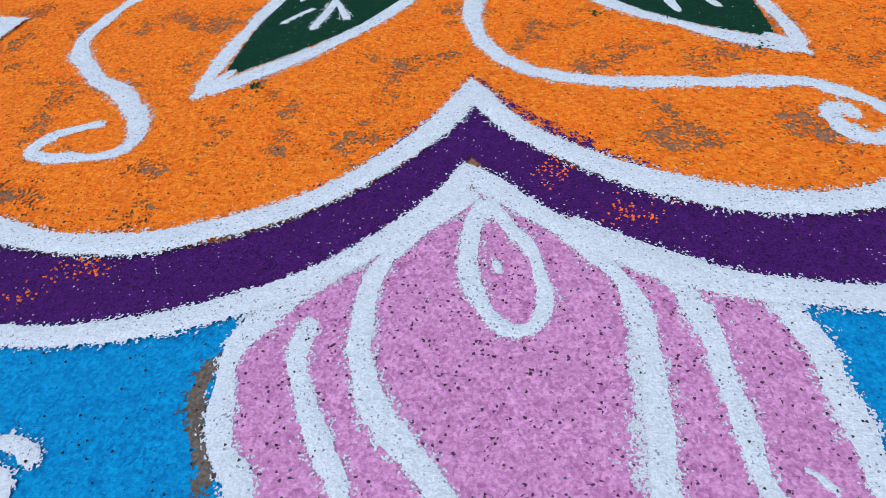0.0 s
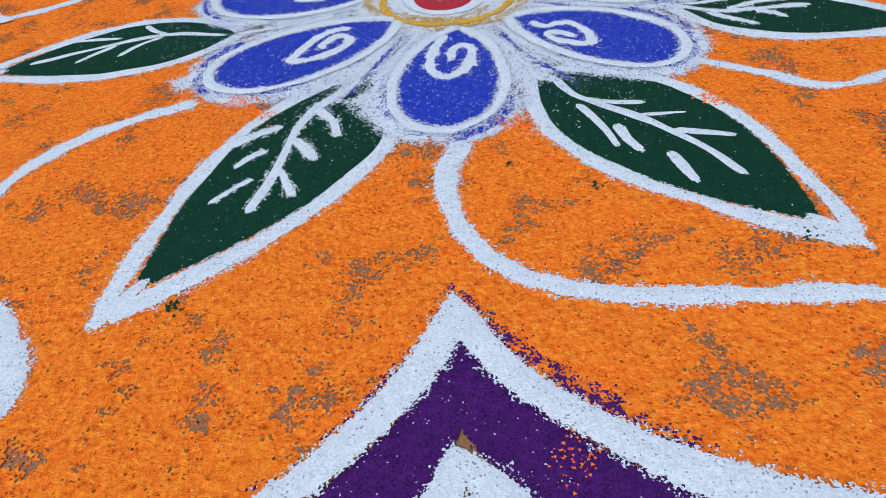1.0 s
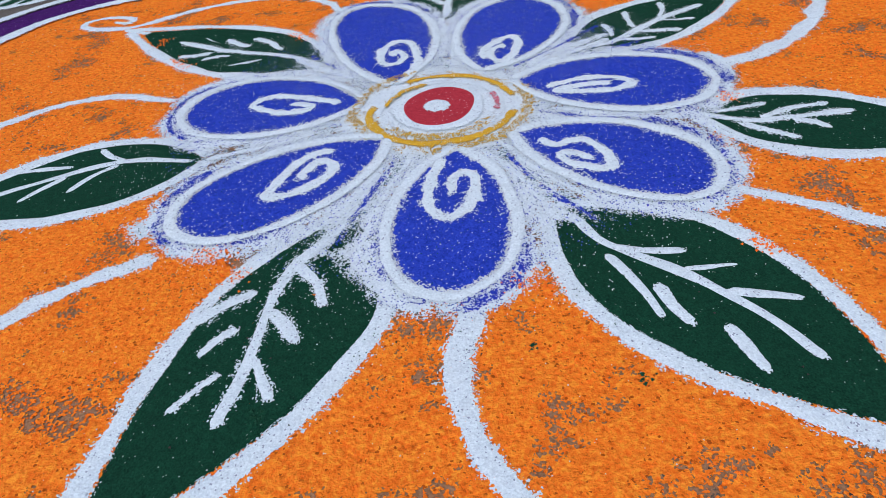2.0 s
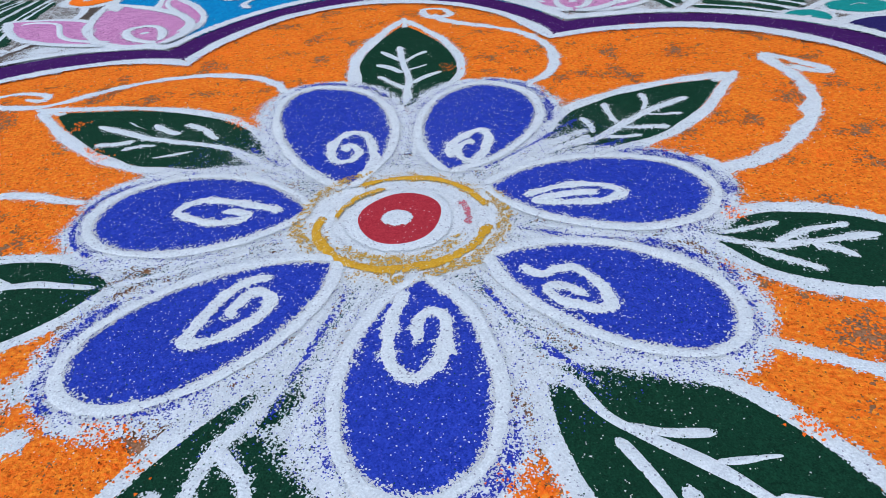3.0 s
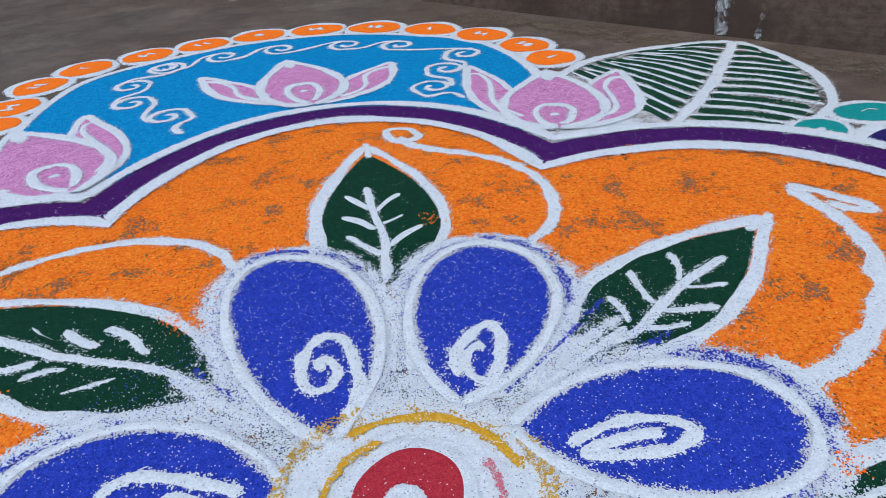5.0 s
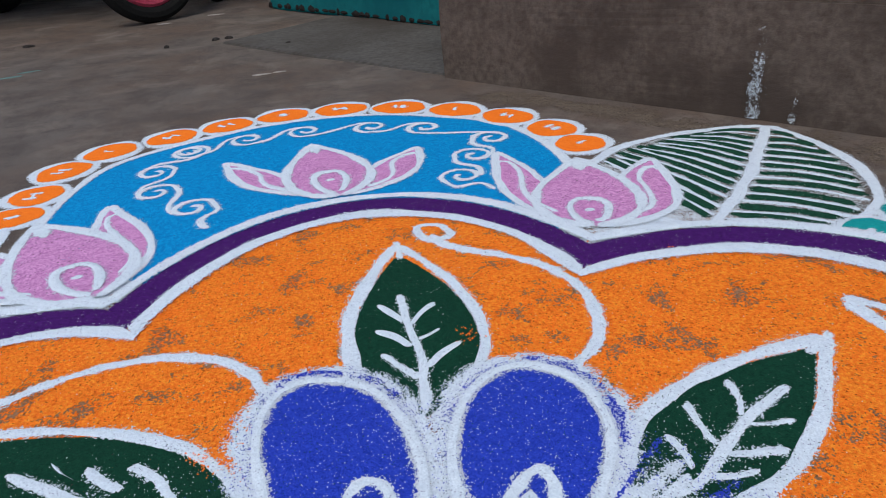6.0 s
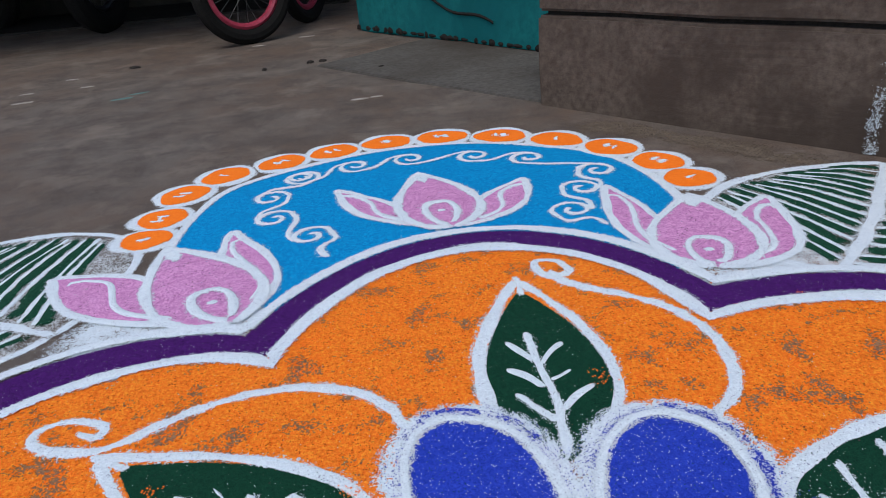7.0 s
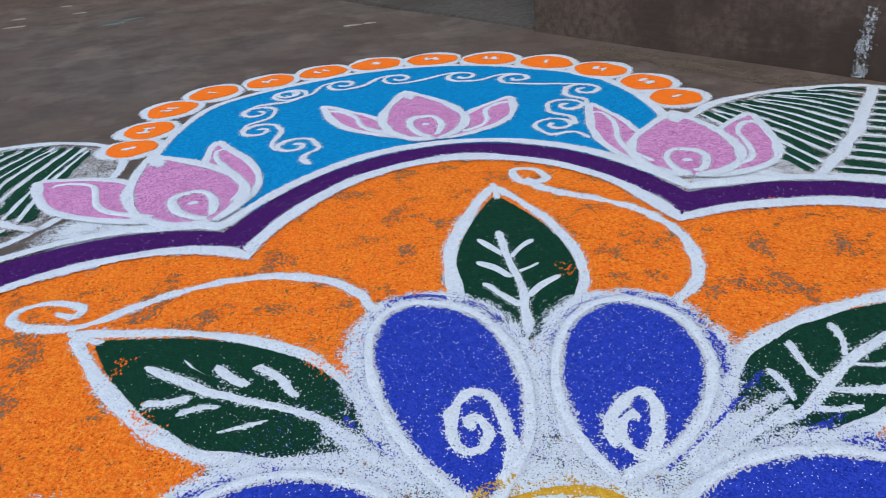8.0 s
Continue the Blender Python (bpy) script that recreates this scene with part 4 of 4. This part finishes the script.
def near_lotus():
    """The large lotus under the pointed cusp: a wide centre petal and one folded petal on each side."""
    e = thing("lotus", (0.0, -0.64), "large pink powder lotus with broad white outlines", "rangoli lotus", "lotuses round the border")
    left_rim = spline(((-0.074, -0.703), (-0.111, -0.740), (-0.135, -0.772), (-0.136, -0.811), (-0.127, -0.844), (-0.114, -0.869)) + ((-0.128, -0.930), (-0.080, -0.985)))
    left_fold = spline(((-0.095, -0.756), (-0.100, -0.781), (-0.089, -0.818), (-0.077, -0.845), (-0.064, -0.868)) + ((-0.058, -0.935), (-0.030, -0.970)))
    left_edge = spline(((0.001, -0.645), (-0.041, -0.688), (-0.064, -0.730), (-0.066, -0.774), (-0.057, -0.808), (-0.040, -0.838), (-0.018, -0.867)) + ((0.000, -0.905), (0.028, -0.955)))
    right_edge = spline(((0.008, -0.645), (0.050, -0.682), (0.081, -0.726), (0.092, -0.769), (0.092, -0.814), (0.088, -0.845), (0.086, -0.868)) + ((0.098, -0.905), (0.062, -0.960)))
    right_fold = spline(((0.075, -0.699), (0.114, -0.732), (0.126, -0.766), (0.130, -0.807), (0.131, -0.843), (0.134, -0.868)) + ((0.150, -0.905), (0.120, -0.950)))
    right_rim = spline(((0.056, -0.679), (0.108, -0.712), (0.157, -0.740), (0.178, -0.772), (0.182, -0.811), (0.184, -0.846), (0.184, -0.868)) + ((0.215, -0.905), (0.165, -0.985)))
    pick = lambda line: line[np.linspace(0, len(line) - 1, 60).astype(int)]
    for rim, fold, edge, sgn in ((left_rim, left_fold, left_edge, 1), (right_rim, right_fold, right_edge, -1)):
        a, c = (pick(rim), pick(edge)) if sgn > 0 else (pick(edge), pick(rim))
        p = between("side_petal", a, c, Z_HALO, PINK, e, 0.005, 0.0006, 13, "", 0.0, False)
        stroke("petal_outline", rim, 0.0148, Z_HALO + 0.0008, WHITE, p, 0.0006, 0.6, 1.0)
        stroke("petal_fold", fold, 0.0115, Z_HALO + 0.0008, WHITE, p, 0.0006, 0.8, 1.0)
    p = between("centre_petal", pick(left_edge), pick(right_edge), Z_FILL + 0.0002, PINK, e, 0.004, 0.0003, 15, "", 0.0, False)
    stroke("petal_outline", left_edge, 0.0135, Z_LINE + 0.0002, WHITE, p, 0.0006, 0.4, 1.0)
    stroke("petal_outline", right_edge, 0.0135, Z_LINE + 0.0002, WHITE, p, 0.0006, 0.4, 1.0)
    smudge = spline(((0.090, -0.761), (0.088, -0.814), (0.084, -0.845), (0.082, -0.869)))
    stroke("white_smudge", smudge, 0.021, Z_LINE, WHITE_THIN, p, 0.0002, 0.8, 2.0, "thin white powder smudge")
    drop = spline(((0.004, -0.651), (-0.003, -0.682), (-0.006, -0.718), (0.001, -0.750), (0.017, -0.771), (0.032, -0.768), (0.039, -0.747), (0.035, -0.710), (0.021, -0.686), (0.008, -0.661)), 0.003)
    stroke("white_drop", eased(drop, 3), 0.0112, Z_LINE + 0.0004, WHITE, p, 0.0006, 0.8, 0.9)
    tip = spline(((0.004, -0.651), (0.005, -0.668), (0.007, -0.682)), 0.003)
    stroke("white_tip", tip, 0.0160, Z_LINE + 0.0005, WHITE, p, 0.0005, 0.6, 1.0)
    spot = spline(((0.009, -0.713), (0.013, -0.721), (0.016, -0.728)), 0.002)
    stroke("white_spot", spot, 0.0105, Z_LINE + 0.0005, WHITE, p, 0.0008, 0.7, 0.9)
    curl = spline(((0.151, -0.853), (0.156, -0.858), (0.162, -0.868)), 0.003)
    stroke("white_curl", curl, 0.014, Z_LINE, WHITE, e, 0.0006, 0.7, 1.0)


near_lotus()

drift_line = spline(((-0.148, -0.780), (-0.151, -0.807), (-0.143, -0.835), (-0.129, -0.868)))
drift_dust = thing("powder_dust", drift_line[0], "grey-brown dusty gap beside the pink lotus", "powder dust", kind="stuff")
stroke("dust_layer", drift_line, 0.012, Z_SKY + 0.0008, GREY_DUST, drift_dust, 0.0001, 1.0, 1.2)

# blue fields beside the lotus at the pointed cusp
for lobe, cut in ((LOBES[5], slice(6, 66)), (LOBES[6], slice(4, 64))):
    inn, out, ray = lobe_edges(lobe, 70)
    near, far = out[cut] - ray[cut] * 0.006, out[cut] + ray[cut] * 0.30
    e = thing("blue_half_disc", near[30], "sky blue powder field beside the pink lotus", "rangoli half disc")
    between("blue_fill", near, far, Z_SKY, SKY, e, 0.008, 0.0005, 15)
    stroke("rim_line", far, 0.017, Z_SKY + 0.0004, WHITE, e)

for c, h in (((-0.247, -0.863), 1), ((0.300, -0.905), -1)):
    e = thing("white_swirl", c, "small white powder curl on sky blue", "rangoli swirl", "swirls on the half disc")
    stroke("swirl_line", spiral(c, 0.027, 1.4 * h, 0.4, 0.15), 0.012, Z_BAND + 0.0008, WHITE, e)


WHITE_SPARSE = powder("sparse_white_powder", (0.43, 0.4472, 0.4472), (0.7224, 0.7396, 0.7396), 0.60, 0.25, 640.0, bump=0.9)


def striped_leaf(base, tip, left, right, bow, l0, l1, r0, r1, count):
    b, t = np.array(base), np.array(tip)
    d = (t - b) / np.linalg.norm(t - b)
    size = np.linalg.norm(t - b)
    n = np.array([-d[1], d[0]])
    a, c = blade(b, t, left, right, 0.05, 0.62, 0.2, 60)
    rib = spline([b, b + d * size * 0.45 + n * bow, t])
    rib = rib[np.linspace(0, len(rib) - 1, 60).astype(int)]
    e = thing("striped_leaf", base, "large leaf of dark green powder stripes between white lines", "rangoli leaf")
    between("white_bed", a, c, 0.0003, WHITE_SPARSE, e, 0.012, 0.0001, 15)
    for k in range(count):
        s = (k + 0.5) / count
        for edge, lo, hi in ((a, l0, l1), (c, r0, r1)):
            p0 = rib[int(59 * (0.04 + 0.93 * s))]
            p1 = edge[int(59 * min(0.985, lo + (hi - lo) * s))]
            p0, p1 = p0 + (p1 - p0) * 0.04, p0 + (p1 - p0) * rng.uniform(0.90, 0.97)
            bulge = d * 0.012 * rng.uniform(0.4, 1.2)
            wide = 0.72 * size * 0.8 / count
            stroke("green_stripe", spline([p0, (p0 + p1) / 2 + bulge, p1]), wide, 0.0006, GREEN_THIN, e, 0.001, 1.0, 0.8)
            if k:
                off = -d * size * 0.5 / count
                stroke("white_stripe", spline([p0 + off, (p0 + p1) / 2 + bulge + off, p1 + off]), wide * 0.40, 0.0008, WHITE, e, 0.001, 1.0, 0.9)
    stroke("outline", a, 0.016, 0.0010, WHITE, e)
    stroke("outline", c, 0.017, 0.0010, WHITE, e)
    stroke("midrib", rib, 0.017, 0.0012, WHITE, e)


striped_leaf((0.452, 0.514), (0.761, 0.860), 0.245, 0.200, -0.012, 0.53, 0.88, 0.20, 0.93, 13)
striped_leaf((-0.571, 0.615), (-0.981, 0.886), 0.200, 0.285, 0.010, 0.20, 0.93, 0.50, 0.88, 13)

# turquoise scallops round a navy half disc
navy = thing("navy_half_disc", (0.721, 0.349), "navy powder half disc edged with white", "rangoli half disc")
disc("white_rim", (0.721, 0.349), 0.100, 0.100, Z_SKY - 0.0002, WHITE, navy, 0.010)
disc("navy_fill", (0.721, 0.349), 0.083, 0.083, Z_ORANGE, NAVY, navy, 0.006)
for deg in (134, 84, 34, -16):
    c = np.array((0.721, 0.349)) + 0.132 * np.array((math.cos(radians(deg)), math.sin(radians(deg))))
    e = thing("turquoise_scallop", c, "turquoise powder scallop with white rim and mark", "rangoli scallop", "turquoise scallops")
    disc("white_rim", c, 0.050, 0.066, Z_SKY - 0.0005, WHITE, e, 0.01, radians(deg), 0.001)
    disc("turquoise_fill", c, 0.036, 0.052, Z_ORANGE + 0.0005, TEAL, e, 0.006, radians(deg))
    tn = np.array((-math.sin(radians(deg)), math.cos(radians(deg))))
    stroke("white_mark", spline([c - tn * 0.014, c + tn * 0.004 + np.array((0.006, 0.006)), c + tn * 0.014]), 0.009, Z_FILL, WHITE, e)

# ---------------------------------------------------------------- loose grains


def grains(name, places, sizes, material, label, z):
    """Many tiny four-sided grains lying about."""
    n = len(places)
    tet = np.array([[1, 0, -0.3], [-0.5, 0.87, -0.3], [-0.5, -0.87, -0.3], [0, 0, 0.9]])
    a = rng.uniform(0, 2 * np.pi, n)
    ca, sa = np.cos(a)[:, None], np.sin(a)[:, None]
    v = np.zeros((n, 4, 3))
    v[:, :, 0] = places[:, None, 0] + (tet[None, :, 0] * ca - tet[None, :, 1] * sa) * sizes[:, None]
    v[:, :, 1] = places[:, None, 1] + (tet[None, :, 0] * sa + tet[None, :, 1] * ca) * sizes[:, None]
    v[:, :, 2] = z + sizes[:, None] * 0.3 + tet[None, :, 2] * sizes[:, None] * 0.8
    f = (np.arange(n)[:, None, None] * 4 + np.array([[0, 1, 2], [0, 3, 1], [1, 3, 2], [2, 3, 0]])[None]).reshape(-1, 3)
    ob = raw(name, v.reshape(-1, 3), f, material)
    return tagged(ob, label, "powder grains", kind="stuff")


def ringed(n, r0, r1):
    a, r = rng.uniform(0, 2 * np.pi, n), np.sqrt(rng.uniform(r0**2, r1**2, n))
    return np.stack([r * np.cos(a), r * np.sin(a)], 1)


def clumped(centres, n, spread):
    c = np.array(centres)[rng.integers(0, len(centres), n)]
    return c + rng.normal(0, spread, (n, 2))


def off_motifs(p):
    """Keeps the places that lie on none of the leaves and petals."""
    keep = np.ones(len(p), bool)
    for base, tip, left, right, *rest in LEAVES + PETALS:
        b, t = np.array(base), np.array(tip)
        size = np.linalg.norm(t - b)
        d = (t - b) / size
        q = p - b
        keep &= ~((q @ d > -0.03) & (q @ d < size + 0.02) & (q @ np.array([-d[1], d[0]]) < left + 0.014) & (q @ np.array([-d[1], d[0]]) > -right - 0.014))
    return p[keep]


lumps = off_motifs(np.vstack([clumped(ringed(1200, 0.30, 0.60), 14000, 0.010), ringed(5000, 0.30, 0.60)]))
grains("orange_lumps", lumps, rng.uniform(0.0005, 0.0018, len(lumps)), ORANGE_LUMP, "small orange powder lumps scattered over the orange field", Z_ORANGE + 0.0001)
grains("white_grains", np.vstack([ringed(6500, 0.05, 0.33), ringed(2500, 0.33, 0.75)]), rng.uniform(0.0003, 0.0008, 9000), WHITE_LUMP, "fine white powder grains scattered over the drawing", Z_FILL + 0.0006)
grains("blue_grains", ringed(6000, 0.10, 0.28), rng.uniform(0.0004, 0.0009, 6000), BLUE_LUMP, "fine royal blue grains among the white powder", Z_FILL + 0.0006)
grains("green_grains", ringed(4000, 0.17, 0.36), rng.uniform(0.0004, 0.0009, 4000), GREEN_LUMP, "fine dark green grains among the white powder", Z_FILL + 0.0005)
spill = ((0.091, 0.367), (0.091, 0.380), (-0.170, 0.250), (-0.175, 0.259), (-0.164, 0.241), (-0.364, 0.295), (-0.365, 0.278), (-0.322, 0.205), (-0.312, 0.193), (-0.329, 0.213), (0.382, 0.480), (0.291, -0.041), (0.293, -0.047), (0.045, -0.289), (0.046, -0.293), (0.063, -0.297), (0.065, -0.299), (-0.209, -0.214), (-0.201, -0.220), (-0.180, -0.221), (-0.193, -0.213), (0.232, -0.275), (-0.173, -0.247), (-0.185, -0.232), (0.228, -0.276), (0.231, -0.281), (0.057, -0.617), (0.054, -0.626), (0.050, -0.638), (0.091, -0.670), (0.096, -0.675), (0.106, -0.679), (0.131, -0.658), (-0.257, -0.709), (-0.245, -0.712), (-0.273, -0.712), (-0.291, -0.735))
grains("orange_spill", clumped(spill, 900, 0.0060), rng.uniform(0.0004, 0.0016, 900), ORANGE_LUMP, "orange powder crumbs spilt on the purple border", Z_BAND + 0.0008)
crumbs = ((0.045, -0.354), (0.108, -0.391), (0.238, -0.463), (0.238, -0.467), (-0.195, -0.491), (-0.193, -0.494), (-0.135, -0.389))
grains("green_crumbs", clumped(crumbs, 90, 0.0028), rng.uniform(0.0006, 0.0020, 90), GREEN_LUMP, "dark green powder crumbs fallen on the orange field", Z_BAND)
grains("dark_grit", np.vstack([ringed(700, 0.3, 0.9), np.stack([rng.uniform(-0.3, 0.35, 900), rng.uniform(-0.9, -0.63, 900)], 1)]), rng.uniform(0.0004, 0.0013, 1600), GRIT, "dark specks of grit on the powder", Z_LINE)

# ---------------------------------------------------------------- parked bicycles


def ring_tube(at, axis, big, small, n=48, m=10, flat=1.0):
    ax = Vector(axis).normalized()
    up = Vector((0, 0, 1))
    side = up.cross(ax).normalized()
    bm = bmesh.new()
    rows = []
    for i in range(n):
        q = 2 * math.pi * i / n
        out = side * math.cos(q) + up * math.sin(q)
        rows.append([bm.verts.new(Vector(at) + out * (big + small * math.cos(k)) + ax * small * flat * math.sin(k)) for k in np.linspace(0, 2 * math.pi, m + 1)[:-1]])
    for i in range(n):
        for k in range(m):
            bm.faces.new((rows[i][k], rows[(i + 1) % n][k], rows[(i + 1) % n][(k + 1) % m], rows[i][(k + 1) % m]))
    return bm


def tube(a, b, r, n=10, r2=None):
    a, b = Vector(a), Vector(b)
    d = (b - a).normalized()
    s = d.orthogonal().normalized()
    w = d.cross(s)
    bm = bmesh.new()
    r2 = r if r2 is None else r2
    lo = [bm.verts.new(a + (s * math.cos(q) + w * math.sin(q)) * r) for q in np.linspace(0, 2 * math.pi, n + 1)[:-1]]
    hi = [bm.verts.new(b + (s * math.cos(q) + w * math.sin(q)) * r2) for q in np.linspace(0, 2 * math.pi, n + 1)[:-1]]
    for i in range(n):
        bm.faces.new((lo[i], lo[(i + 1) % n], hi[(i + 1) % n], hi[i]))
    bm.faces.new(lo[::-1])
    bm.faces.new(hi)
    return bm


def wheel(e, at, axis, radius, tyre, rim_material):
    c = Vector((at[0], at[1], radius))
    t = part("tyre", ring_tube(c, axis, radius - tyre, tyre), RUBBER, e, "black rubber tyre")
    part("rim", ring_tube(c, axis, radius - 2 * tyre - 0.008, 0.015, 48, 8, 1.2), rim_material, e)
    ax = Vector(axis).normalized()
    hub = part("hub", tube(c - ax * 0.04, c + ax * 0.04, 0.022), STEEL, e)
    side = Vector((0, 0, 1)).cross(ax).normalized()
    for k in range(20):
        q = 2 * math.pi * k / 20
        out = side * math.cos(q) + Vector((0, 0, 1)) * math.sin(q)
        off = ax * (0.028 if k % 2 else -0.028)
        part("spoke", tube(c + off + out * 0.02, c + out * (radius - 2 * tyre - 0.012), 0.0016, 5), STEEL, hub)
    return c


def bicycle(front, rear, steer, radius, tyre, rim_material, paint, label):
    f, r = Vector((*front, 0)), Vector((*rear, 0))
    run = (f - r).normalized()
    side = Vector((-run.y, run.x, 0))
    e = thing("bicycle", front, label, "bicycle")
    axis = Vector((math.cos(radians(steer)), math.sin(radians(steer)), 0))
    fc = wheel(e, front, axis, radius, tyre, rim_material)
    rc = wheel(e, rear, side, radius, tyre, rim_material)
    up = Vector((0, 0, 1))
    head = fc + up * (radius * 1.75) - run * radius * 0.55
    crown = fc + up * (radius * 1.18) - run * radius * 0.25
    seat = rc + up * (radius * 1.6) + run * radius * 0.45
    crank = rc + run * radius * 1.55 - up * radius * 0.1
    for sgn in (-1, 1):
        part("fork_blade", tube(fc + axis * 0.05 * sgn, crown + axis * 0.05 * sgn, 0.010), paint, e)
        part("seat_stay", tube(rc + side * 0.045 * sgn, seat - up * 0.04 + side * 0.02 * sgn, 0.007), paint, e)
        part("chain_stay", tube(rc + side * 0.045 * sgn, crank + side * 0.02 * sgn, 0.008), paint, e)
        bar = head + up * 0.12
        part("handlebar", tube(bar, bar + axis * 0.22 * sgn - run * 0.05, 0.011), STEEL, e)
        part("pedal", tube(crank + side * 0.06 * sgn, crank + side * 0.13 * sgn, 0.018), RUBBER, e)
    part("fork_crown", tube(crown - axis * 0.06, crown + axis * 0.06, 0.014), paint, e)
    part("head_tube", tube(crown, head + up * 0.12, 0.016), paint, e)
    part("top_tube", tube(head, seat, 0.013), paint, e)
    part("down_tube", tube(head - up * 0.05, crank, 0.015), paint, e)
    part("seat_tube", tube(crank, seat + up * 0.05, 0.013), paint, e)
    part("saddle", tube(seat + up * 0.07 - run * 0.10, seat + up * 0.08 + run * 0.12, 0.06, 12, 0.022), RUBBER, e)
    part("chain_guard", tube(crank + side * 0.035, rc + side * 0.035, 0.03, 12, 0.02), paint, e)


bicycle((-0.605, 2.930), (-0.390, 3.42), -54, 0.225, 0.032, RIMRED, BLACKPAINT, "small parked bicycle with crimson rims and black tyres")
# bicycle that stands in for a dark motorbike wheel in the shade
bicycle((-1.461, 3.79), (-2.30, 4.50), -14, 0.27, 0.056, BLACKPAINT, BLACKPAINT, "dark two-wheeler parked in shade at the back, built as a bicycle")

# ---------------------------------------------------------------- litter and spills


def scrap(at, size, stretch, turn, material, label, category):
    n = 18
    pts = []
    z = ground_height(*at)
    thick = 0.006 if category == "pebble" else 0.0018
    for k in range(n):
        q = 2 * math.pi * k / n
        r = size * rng.uniform(0.35, 1.25)
        x, y = r * stretch * math.cos(q), r * math.sin(q)
        pts.append((at[0] + x * math.cos(turn) - y * math.sin(turn), at[1] + x * math.sin(turn) + y * math.cos(turn)))
    v = [(x, y, z + thick) for x, y in pts] + [(x * 0.4 + at[0] * 0.6, y * 0.4 + at[1] * 0.6, z + thick * 1.6) for x, y in pts] + [(x, y, z - 0.004) for x, y in pts]
    f = [(i, (i + 1) % n, n + (i + 1) % n, n + i) for i in range(n)] + [tuple(range(n, 2 * n))] + [(2 * n + i, 2 * n + (i + 1) % n, (i + 1) % n, i) for i in range(n)]
    tagged(raw(category.replace(" ", "_"), v, f, material), label, category, "litter in the yard")


for at, size, st, tn, mat, label, cat in (
    ((-0.160, 1.738), 0.013, 2.4, 0.1, PAPER, "pale scrap of paper on the cement", "paper scrap"),
    ((-0.112, 1.748), 0.006, 3.6, 0.1, PAPER, "pale scrap of paper on the cement", "paper scrap"),
    ((-0.565, 2.839), 0.014, 2.6, 0.1, PAPER, "pale scrap of paper near the wheel", "paper scrap"),
    ((-0.380, 2.969), 0.016, 2.6, 0.1, PAPER, "pale scrap of paper near the wheel", "paper scrap"),
    ((-1.242, 2.173), 0.012, 4.0, 0.2, PAPER, "pale scrap of paper on the cement", "paper scrap"),
    ((-1.098, 2.358), 0.010, 3.4, 0.2, PAPER, "pale scrap of paper on the cement", "paper scrap"),
    ((-1.207, 2.522), 0.010, 3.0, 0.2, PAPER, "pale scrap of paper on the cement", "paper scrap"),
    ((-1.290, 2.328), 0.010, 3.0, 0.2, PAPER, "pale scrap of paper on the cement", "paper scrap"),
    ((-0.010, 2.176), 0.009, 2.4, -0.2, PAPER, "pale scrap of paper on the cement", "paper scrap"),
    ((-0.895, 2.075), 0.018, 3.2, 0.3, MINT, "mint green powder spill on the cement", "powder spill"),
    ((-0.865, 2.130), 0.012, 3.2, 0.3, MINT, "mint green powder spill on the cement", "powder spill"),
    ((-0.329, 2.359), 0.011, 1.3, 0.3, GRIT, "black pebble on the cement", "pebble"),
    ((-0.284, 2.362), 0.007, 1.8, 0.1, GRIT, "black pebble on the cement", "pebble"),
    ((-0.484, 2.301), 0.007, 1.4, 0.5, GRIT, "black pebble on the cement", "pebble"),
    ((-1.012, 2.628), 0.010, 2.0, 0.2, GRIT, "black pebble on the cement", "pebble"),
    ((-0.082, 2.147), 0.007, 1.6, 0.7, GRIT, "black pebble on the cement", "pebble"),
):
    scrap(at, size * (1.0 if cat == "pebble" else 0.5), st * (1.0 if cat == "pebble" else 1.5), tn, mat, label, cat)

# white powder dropped down the face of the plinth
for d, z0, z1, w in ((0.745, 0.004, 0.17, 0.017), (0.815, 0.004, 0.065, 0.008)):
    p0 = Vector((*along(d, -0.007), 0))
    n = 12
    v, c = [], []
    for k in range(n):
        s = k / (n - 1)
        for q, cv in ((-1.6, 0.0), (-0.4, 0.80), (0.4, 0.80), (1.6, 0.0)):
            ww = w * (1 - 0.55 * s)
            p = p0 + RUN * (q * ww) + Vector((0, 0, z0 + (z1 - z0) * s))
            v.append(tuple(p))
            c.append(cv * (1 - 0.6 * s))
    tagged(raw("powder_smear", v, grid_faces(n, 4), WHITE_THIN, None, c), "white powder smear down the cement plinth", "powder smear")
